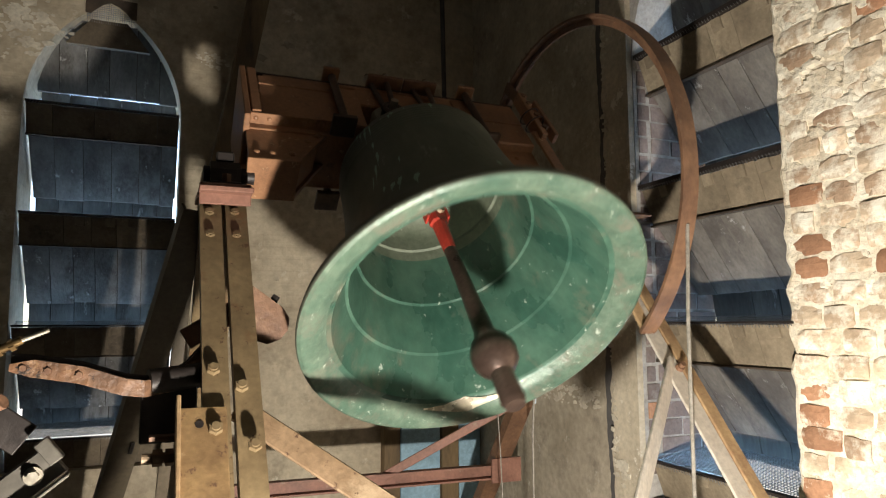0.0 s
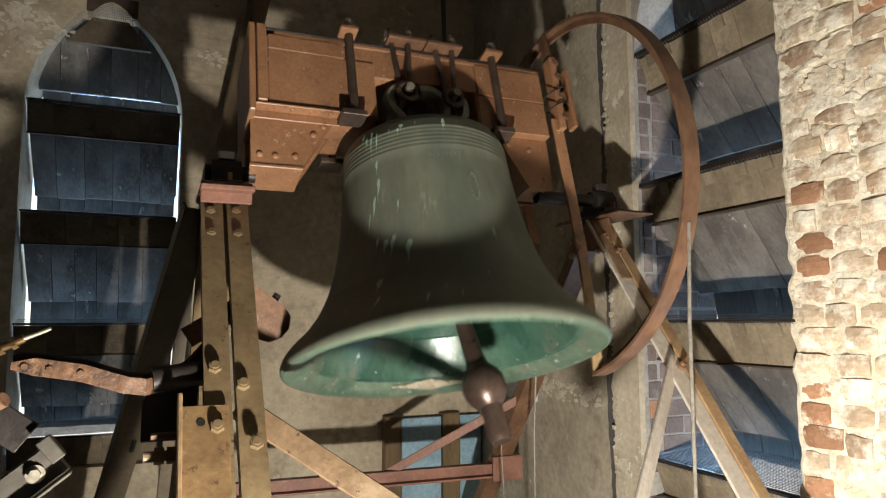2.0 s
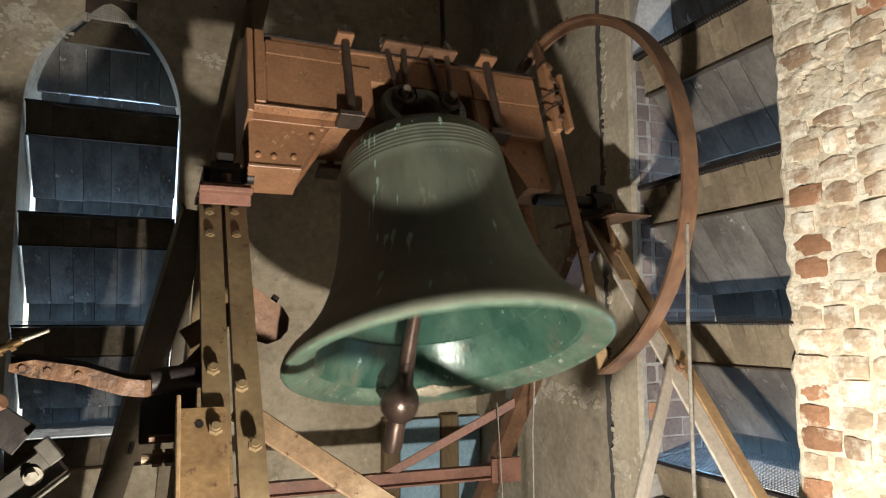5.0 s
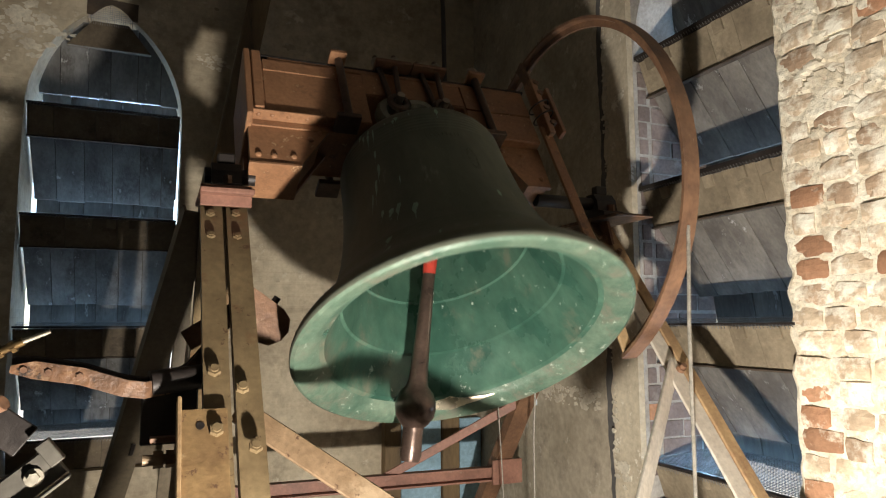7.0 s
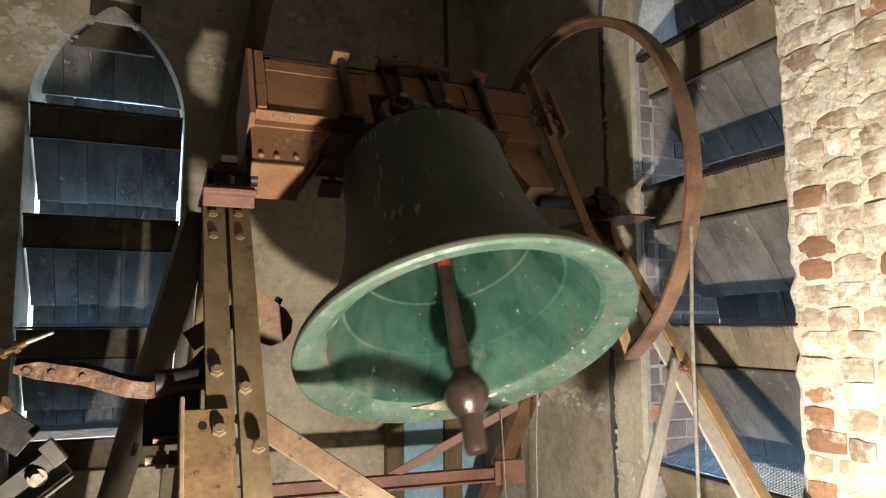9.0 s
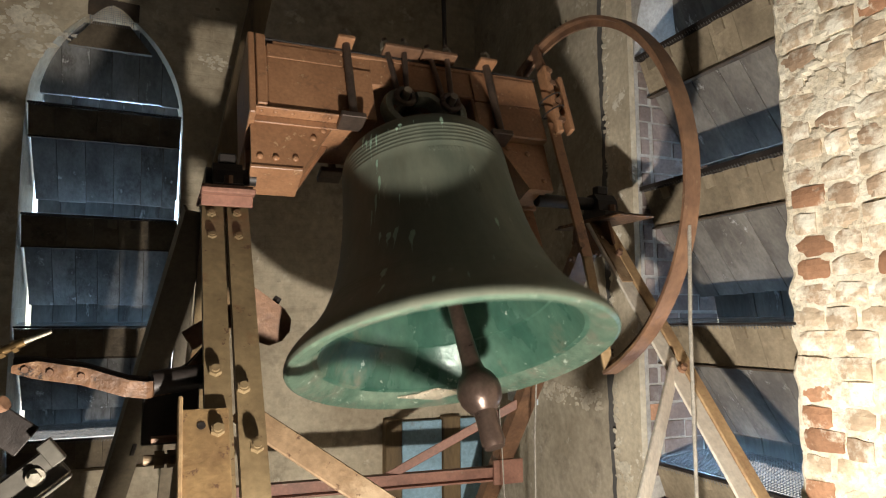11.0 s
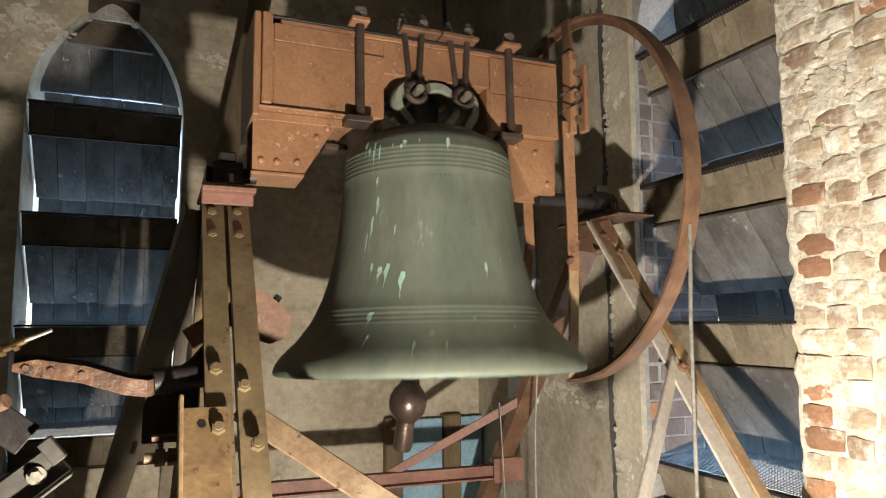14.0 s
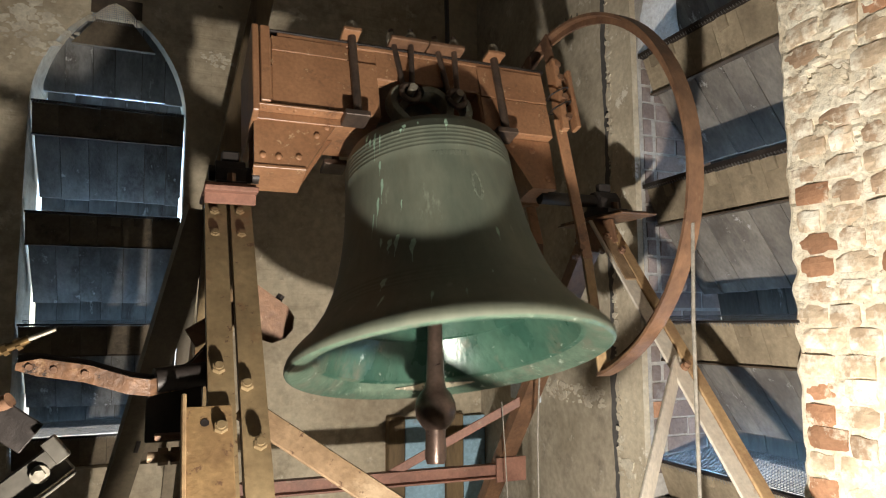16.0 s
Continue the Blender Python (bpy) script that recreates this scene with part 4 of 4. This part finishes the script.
# ---- the striking gear and clutter beside the near trestle ----
ham = thing("striking_hammer", "rusty brown clock hammer head behind the trestle leg", "hammer")
pts = [(a * 1.08, 1.5 + (b - 1.5) * 1.08) for a, b in [(0.21, 1.655), (0.25, 1.632), (0.31, 1.590), (0.365, 1.550), (0.385, 1.518), (0.381, 1.480), (0.358, 1.452), (0.32, 1.438), (0.28, 1.452), (0.25, 1.47), (0.21, 1.50)]]
bm = prism(bmesh.new(), pts, lambda a, b, d: Vector((a, 2.32 + d, b)), 0.06)
part("hammer_head", bm, RUST, ham)
part("hammer_arm", bar(bmesh.new(), (0.25, 2.35, 1.55), (0.09, 2.36, 1.45), 0.07, 0.02, (0, 0, 1)), RUST, ham)
part("hammer_bolt", hexnut(bmesh.new(), (0.365, 2.35, 1.576), (0.5, 0, 0.8), 0.014, 0.022), DARK_IRON, ham)

lever = thing("hammer_lever", "bent rusty flat iron lever reaching from the trestle", "lever")
c_ = [(-0.33, 1.99, 1.395), (-0.28, 1.99, 1.392), (-0.17, 1.99, 1.372), (-0.07, 1.99, 1.338), (-0.02, 2.0, 1.330), (0.04, 2.03, 1.338), (0.09, 2.06, 1.365), (0.13, 2.08, 1.41)]
bm = bmesh.new()
rows_ = []
for i, p in enumerate(c_):
    p = Vector(p)
    q = (Vector(c_[min(i + 1, 7)]) - Vector(c_[max(i - 1, 0)])).normalized()
    u_ = Vector((0, 1, 0)).cross(q).normalized() * (-0.022 if i else -0.009)
    rows_.append([bm.verts.new(p + u_ * s + Vector((0, w, 0))) for s, w in ((-1, -0.008), (1, -0.008), (1, 0.008), (-1, 0.008))])
for a, b in zip(rows_, rows_[1:]):
    for k in range(4):
        bm.faces.new((a[k], a[(k + 1) % 4], b[(k + 1) % 4], b[k]))
bm.faces.new(rows_[0])
bm.faces.new(rows_[-1][::-1])
part("lever_bar", bm, LEVER_RUST, lever)
part("lever_backing", tube(bmesh.new(), [Vector(p) + Vector((0, 0.022, 0.020)) for p in c_], 0.014, 8, 0.6), DARK_IRON, lever, "dark greasy bar behind the lever", True)
for x, z in ((-0.30, 1.393), (-0.245, 1.385), (-0.175, 1.373)):
    part("lever_rivet", hexnut(bmesh.new(), (x, 1.982, z), (0, -1, 0), 0.009, 0.007), RUST, lever)
part("lever_pivot", rod(bmesh.new(), (-0.01, 2.02, 1.345), (0.15, 2.06, 1.36), 0.035), DARK_IRON, lever, "dark greasy pivot", True)
part("pivot_bracket", boxed(-0.03, 0.115, 2.03, 2.07, 1.18, 1.345, bevel=0.004), DARK_IRON, lever)
part("bracket_lug", boxed(-0.005, 0.06, 1.90, 1.94, 1.205, 1.218, bevel=0.002), RUST, lever)
bm = rod(bmesh.new(), (-0.02, 1.90, 1.165), (0.07, 1.90, 1.165), 0.013)
hexnut(bm, (0.005, 1.90, 1.165), (1, 0, 0), 0.022, 0.024)
hexnut(bm, (0.035, 1.90, 1.165), (1, 0, 0), 0.022, 0.02)
part("bracket_bolt", bm, NUT, lever, "stud with locknuts")

brk = thing("hinge_bracket", "dull galvanised steel bracket with a bright bolt", "bracket")
r_ = pose(-0.185, 1.40, 1.240, 0, -38, 0)
part("bracket_plate", boxed(-0.09, 0.045, -0.006, 0.006, -0.030, 0.030, bevel=0.003), GALV, brk, m=r_)
part("bracket_edge", boxed(-0.09, 0.045, -0.03, -0.006, -0.036, -0.030, bevel=0.002), GALV, brk, m=r_)
part("bracket_tab", boxed(0.030, 0.055, -0.02, 0.006, -0.004, 0.042, bevel=0.002), GALV, brk, m=r_)
part("bracket_arm", boxed(-0.26, -0.05, 0.008, 0.014, 0.005, 0.065, bevel=0.002), DARK_IRON, brk, m=r_ @ pose(0, 0, 0, 0, 75, 0))
bm = rod(bmesh.new(), (0, -0.006, 0), (0, -0.012, 0), 0.016)
hexnut(bm, (0, -0.012, 0), (0, -1, 0), 0.0105, 0.009)
part("bracket_bolt", bm, BRIGHT_NUT, brk, "bright washer and bolt", m=r_)

noz = thing("brass_fitting", "tarnished brass pipe fitting with a thin bright spout", "fitting")
part("fitting_body", rod(bmesh.new(), (-0.33, 1.42, 1.42), (-0.215, 1.40, 1.474), 0.009, 0.0075), BRASS, noz, "", True)
for x in (-0.285, -0.255, -0.235):
    part("fitting_ring", hexnut(bmesh.new(), (x, 1.41 + (x + 0.27) * -0.1, 1.4425 + (x + 0.28) * 0.47), (0.115, -0.02, 0.054), 0.0115, 0.009), BRASS, noz)
part("spout", rod(bmesh.new(), (-0.216, 1.40, 1.4735), (-0.174, 1.395, 1.491), 0.0045, 0.0035), BRIGHT_NUT, noz, "bright spout", True)
pipe = thing("feed_pipe", "dark rusty upright feed pipe with a coupling", "pipe")
part("pipe", tube(bmesh.new(), [(-0.36, 1.45, 0.0), (-0.36, 1.45, 1.30), (-0.345, 1.43, 1.40), (-0.32, 1.42, 1.425)], 0.012, 10), DARK_IRON, pipe, "", True)
part("coupling", rod(bmesh.new(), (-0.262, 1.42, 1.355), (-0.24, 1.41, 1.368), 0.014), RUST, pipe, "", True)
part("elbow", tube(bmesh.new(), [(-0.36, 1.45, 1.33), (-0.32, 1.44, 1.352), (-0.262, 1.42, 1.355)], 0.008, 8), DARK_IRON, pipe, "", True)

# ---- ropes and timbers ----
rp = thing("bell_rope", "thin grey wire rope hanging from the wheel's rim", "rope")
part("rope", tube(bmesh.new(), [(1.60, 1.722, 1.82), (1.60, 1.730, 1.65), (1.60, 1.738, 1.5), (1.60, 1.745, 0.8), (1.60, 1.745, 0.0)], 0.0065, 8), ROPE, rp, "", True)
rp = thing("bell_rope", "thin grey rope hanging behind the bell mouth", "rope")
part("rope", tube(bmesh.new(), [(1.60, 2.72, 1.30), (1.60, 2.75, 1.0), (1.60, 2.76, 0.0)], 0.0045, 8), ROPE, rp, "", True)
rp = thing("bell_rope", "very thin slack cord beside the far leg", "rope")
part("rope", tube(bmesh.new(), [(1.60, 3.10, 1.10), (1.60, 3.07, 0.85), (1.60, 3.0, 0.0)], 0.0032, 8), ROPE, rp, "", True)
rp = thing("hanging_cable", "dark cable hanging from the ceiling behind the bell", "cable")
part("cable", tube(bmesh.new(), [(1.42, 3.42, HIGH), (1.44, 3.40, 3.2), (1.46, 3.40, 2.0)], 0.014, 8), DARK_IRON, rp, "", True)

tim = thing("timber_post", "brown raking old timber standing against the wall", "timber")
part("timber", bar(bmesh.new(), (0.29, 4.22, 2.2), (0.60, 4.22, 4.0), 0.13, 0.12, (1, 0, 0), 0.008), POST_WOOD, tim)
part("timber_foot", bar(bmesh.new(), (0.29, 4.22, 2.21), (0.29, 4.22, 0.0), 0.13, 0.12, (1, 0, 0), 0.008), POST_WOOD, tim)

for x0, x1, lab in ((1.52, 1.80, "wide"), (1.94, 2.10, "narrow")):
    bd = thing("blue_board", lab + " pale blue-grey board leaning in the corner", "board", group="boards in the corner")
    part("board", boxed(x0, x1, 4.33, 4.36, 0.0, 0.86, bevel=0.004), BLUE_BOARD, bd)

# brown upright blocks at the dark strips beside the boards
for x0, x1 in ((1.40, 1.512), (1.808, 1.932)):
    st = thing("wall_stud", "short brown upright beside the blue boards", "timber", group="studs in the corner")
    part("stud", boxed(x0, x1, 4.315, 4.395, 0.0, 0.88, bevel=0.006), POST_WOOD, st)

# ---- plaster left on the wall by the opening, and the bricks laid bare ----
tagged(part("plaster_panel", boxed(X_EAST - 0.012, X_EAST, 2.80, Y_NORTH, 0.0, HIGH), PLASTER), "stained grey-beige plaster beside the opening", "plaster", kind="structure")
rng = random.Random(5)
bm = bmesh.new()
z, prev = 0.0, None
edge_pts = []
while z < HIGH:
    edge_pts.append((2.815 + rng.uniform(-0.012, 0.012), z))
    z += rng.uniform(0.02, 0.06)
pts = [(2.613, 0.0)] + edge_pts + [(2.613, edge_pts[-1][1])]
prism(bm, pts, lambda a, b, d: Vector((X_EAST - 0.032 + d, a, b)), 0.032)
tagged(part("plaster_strip", bm, STRIP_PLASTER), "thick plaster strip with a ragged crumbling edge", "plaster", kind="structure")

# flat dark strip painted in for the shade along the plaster edge
bm = bmesh.new()
pts = [(2.80, 0.0)] + [(2.874 + rng.uniform(-0.005, 0.005) + 0.008 * math.sin(k * 0.21), 0.03 * k) for k in range(int(HIGH / 0.03))] + [(2.80, HIGH - 0.05)]
prism(bm, pts, lambda a, b, d: Vector((X_EAST - 0.016 + d, a, b)), 0.002)
tagged(part("plaster_crack", bm, SHADED_PLASTER), "flat dark strip standing in for the shade beside the plaster strip", "crack", kind="structure")
panel = thing("wall_panel", "pale blue-white painted panel fixed on the corner wall", "panel")
part("panel_board", boxed(X_EAST - 0.045, X_EAST - 0.012, 3.57, 3.90, 1.02, 2.10, bevel=0.004), PALE_BLUE, panel)
part("panel_edge", boxed(X_EAST - 0.055, X_EAST - 0.0455, 3.57, 3.60, 1.02, 2.10, bevel=0.002), PALE_BLUE, panel)


def flakes(name, spots, place, material, label, seed):
    """Irregular thin scabs of plaster standing proud of a wall: (a, b, size) each."""
    g = random.Random(seed)
    bm = bmesh.new()
    for a, z, size in spots:
        n_ = g.randint(7, 12)
        pts = []
        for k in range(n_):
            r = size * g.uniform(0.35, 1.0)
            pts.append((a + r * math.cos(2 * math.pi * k / n_) * 1.2, z + r * math.sin(2 * math.pi * k / n_) * 0.8))
        t = g.uniform(0.002, 0.006)
        prism(bm, pts, lambda p, q, d: place(p, q, -d), t)
    return tagged(part(name, bm, material), label, "plaster", kind="stuff")


g = random.Random(21)
spots = []
while len(spots) < 24:
    x, z = g.uniform(-1.5, 0.75), g.uniform(1.5, 4.0)
    if abs(x - WIN_N) > HALF + 0.07 or z > APEX + 0.1:
        spots.append((x, z, g.choice((0.015, 0.02, 0.03, 0.045))))
flakes("plaster_flakes", spots, lambda p, q, d: north(p, q, d + 0.001), PLASTER, "flaking scabs of old plaster and limewash", 2)
spots = [(g.uniform(2.95, 3.5), 1.115 + 0.03 * math.sin(k * 1.3) + g.gauss(0, 0.022), g.choice((0.008, 0.012, 0.018, 0.028))) for k in range(110)] + [(g.uniform(2.66, 2.78), g.uniform(0.72, 0.84), g.choice((0.02, 0.035))) for k in range(12)] + [(2.802 + g.uniform(-0.014, 0.008), g.uniform(0.75, 3.5), g.choice((0.006, 0.010, 0.015, 0.022))) for k in range(150)]
flakes("plaster_flakes", spots, lambda p, q, d: east(p, q, d - (0.012 if p > 2.85 else 0.032)), PALE_PLASTER, "crumbled pale edge of broken plaster", 3)

# crumbling pale limewash round the arch of the north window
spots = [(WIN_N - HALF - 0.03 + g.gauss(0, 0.09), 3.22 + g.gauss(0, 0.10), g.choice((0.010, 0.016, 0.026, 0.04))) for k in range(95)]
spots += [(WIN_N - 0.40 + k * 0.008 + g.gauss(0, 0.012), 3.30 - k * 0.005 + g.gauss(0, 0.015), g.choice((0.010, 0.018))) for k in range(24)]
spots += [(WIN_N + HALF + 0.20 + g.gauss(0, 0.07), 3.17 + g.gauss(0, 0.022), g.choice((0.008, 0.014, 0.022))) for k in range(34)]
flakes("plaster_flakes", spots, lambda p, q, d: north(p, q, d + 0.001), PALE_PLASTER, "crumbling pale limewash round the arched window", 8)

BRICKS = {}


def brick_mesh(w, h, d, style, material, worn=1.0):
    """A worn brick: its face is a coarse grid, dented and rounded at the edges."""
    key = (round(w, 3), style, material.name, worn)
    if key not in BRICKS:
        bm = bmesh.new()
        nx, nz = (5 if w > 0.15 else 3), 3
        g = random.Random(style * 131 + int(w * 1000))

        def spot(i, j):
            edge = (i in (0, nx)) + (j in (0, nz))
            y = worn * (0.004 * edge + g.uniform(-0.001, 0.001) + (0.008 * g.random() if edge == 2 else 0))
            return bm.verts.new((w * i / nx + worn * g.uniform(-0.003, 0.003), y, h * j / nz + worn * g.uniform(-0.0025, 0.0025)))

        grid = [[spot(i, j) for j in range(nz + 1)] for i in range(nx + 1)]
        for i in range(nx):
            for j in range(nz):
                bm.faces.new((grid[i][j], grid[i + 1][j], grid[i + 1][j + 1], grid[i][j + 1]))
        rim = [grid[i][0] for i in range(nx + 1)] + [grid[nx][j] for j in range(1, nz + 1)] + [grid[i][nz] for i in range(nx - 1, -1, -1)] + [grid[0][j] for j in range(nz - 1, 0, -1)]
        back = [bm.verts.new((v.co.x, d, v.co.z)) for v in rim]
        for i in range(len(rim)):
            k = (i + 1) % len(rim)
            bm.faces.new((rim[i], back[i], back[k], rim[k]))
        BRICKS[key] = finish("brick", bm, material)
    return BRICKS[key]


def bricks(parent, a0, a1, z0, z1, place, seed, mats, course=0.0845, ragged=0.0, long=0.245, worn=1.0, edge=None):
    """Courses of bricks, alternately headers and stretchers, proud of the mortar."""
    g = random.Random(seed)
    z, row = z0, 0
    while z < z1:
        a = a1 - g.uniform(0, ragged)
        first = True
        while a > a0 + 0.03:
            w = (0.118 if row % 2 else long) if first else (long if row % 2 else 0.118)
            w = min(w * (1 + ragged * g.uniform(-7, 7)), a - a0) * g.uniform(0.94, 1.0)
            ob = new("brick", brick_mesh(round(w / 0.02) * 0.02 - 0.012, course - g.choice((0.012, 0.014)), 0.06, g.randrange(4), g.choices([m for m, q in (edge if edge and first else mats)], [q for m, q in (edge if edge and first else mats)])[0], worn))
            ob.parent = parent
            ob.matrix_basis = place(a - w, a, z + g.uniform(-0.003, 0.003) * (1 + 40 * ragged), g.uniform(-0.005, 0.005)) @ pose(0, 0, 0, worn * g.uniform(-1.2, 1.2), worn * g.uniform(-2, 2), worn * g.uniform(-1.6, 1.6))
            a -= w + 0.008
            first = False
        z += course
        row += 1


# bricks of the wall beside the opening, nearest the camera
bricks(wall_e, 1.18, 1.772, 0.72, 3.0, lambda a, e, z, o: Matrix.Translation((X_EAST - 0.015 - o, e, z)) @ pose(0, 0, 0, 0, 0, -90), 3, ((BRICK, 0.80), (TAN_BRICK, 0.15), (RED_BRICK, 0.05)), ragged=0.025, long=0.150, worn=1.1, edge=((BRICK, 0.36), (TAN_BRICK, 0.36), (RED_BRICK, 0.28)))
# uneven lime pointing smeared between and over them, thicker higher up
bm = bmesh.new()
NA, NZ = 46, 184
net = []
for i in range(NA + 1):
    col_ = []
    for j in range(NZ + 1):
        y, z = 1.16 + (1.785 - 1.16) * i / NA, 0.72 + (3.05 - 0.72) * j / NZ
        f = noise.noise(Vector((y * 9, z * 9, 3.1))) * 0.006 + noise.noise(Vector((y * 26, z * 26, 7.7))) * 0.003 + noise.noise(Vector((y * 60, z * 60, 1.7))) * 0.003
        lift = 0.0055 + 0.8 * f + 0.003 * max(0.0, min(1.0, (z - 2.0) / 0.25))
        high = max(0.0, min(1.0, (z - 2.05 + 0.25 * noise.noise(Vector((y * 5, z * 5, 9.0)))) / 0.2))
        lift += high * (0.003 - 0.024 * max(0.0, 0.16 - abs(noise.noise(Vector((y * 6, z * 11, 4.4))))) / 0.16)
        lift -= 0.010 * max(0.0, 0.07 - abs(noise.noise(Vector((y * 7, z * 13, 2.2))))) / 0.07
        if i == NA:
            lift = 0.0
        col_.append(bm.verts.new((X_EAST - max(lift, 0.0015), y + (noise.noise(Vector((z * 14, 5.0, 2.0))) * 0.022 if i >= NA - 1 else 0), z)))
    net.append(col_)
for i in range(NA):
    for j in range(NZ):
        bm.faces.new((net[i][j], net[i + 1][j], net[i + 1][j + 1], net[i][j + 1]))
part("lime_pointing", bm, MORTAR, wall_e, "rough cream lime mortar smeared over the bricks")
# bricks of the opening's far jamb
bricks(wall_e, X_EAST + 0.02, X_EAST + THICK, 0.80, 3.2, lambda a, e, z, o: Matrix.Translation((a, WIN_E + HALF - 0.006 - o * 0.3, z)), 4, ((JAMB_BRICK, 0.97), (RED_BRICK, 0.03)), worn=0.15)

CLAPPER = ((0.0, 0), (0.15, 18), (0.3, 36), (0.45, 37.5), (0.6, 30.5), (0.9, 8), (1.2, -6), (1.5, -10), (1.8, -16.5), (2.1, -12), (2.4, 15.5), (2.7, 37.5), (3.0, 4), (3.3, -11), (3.6, -18), (3.9, -24.5), (4.2, -26), (4.5, 2), (4.8, 30), (5.1, 29), (5.4, 2), (5.7, -16), (6.0, -22), (6.4, -15.5), (6.7, 2.5), (7.0, 30.5), (7.3, 28.5),
           (7.6, 4), (7.9, -12), (8.2, -13), (8.5, -7.5), (8.8, -6.5), (9.0, 6), (9.2, 24), (9.5, 27), (9.9, -2), (10.3, -17), (10.8, -14), (11.3, 7), (11.7, 27), (12.1, -6), (12.5, -29), (12.9, 9), (13.2, 7.5), (13.5, 12), (13.8, 16.5), (14.1, 8), (14.5, -18), (14.9, -2), (15.2, 15), (15.6, 13), (16.0, 10.5))


def motions():
    walk(bell, [(i / 10, pose(*AXLE, rx=swing(i / 10))) for i in range(161)])
    walk(clapper, [(t, pose(0, 0, -0.16, rx=a, rz=15)) for t, a in CLAPPER])


motions()
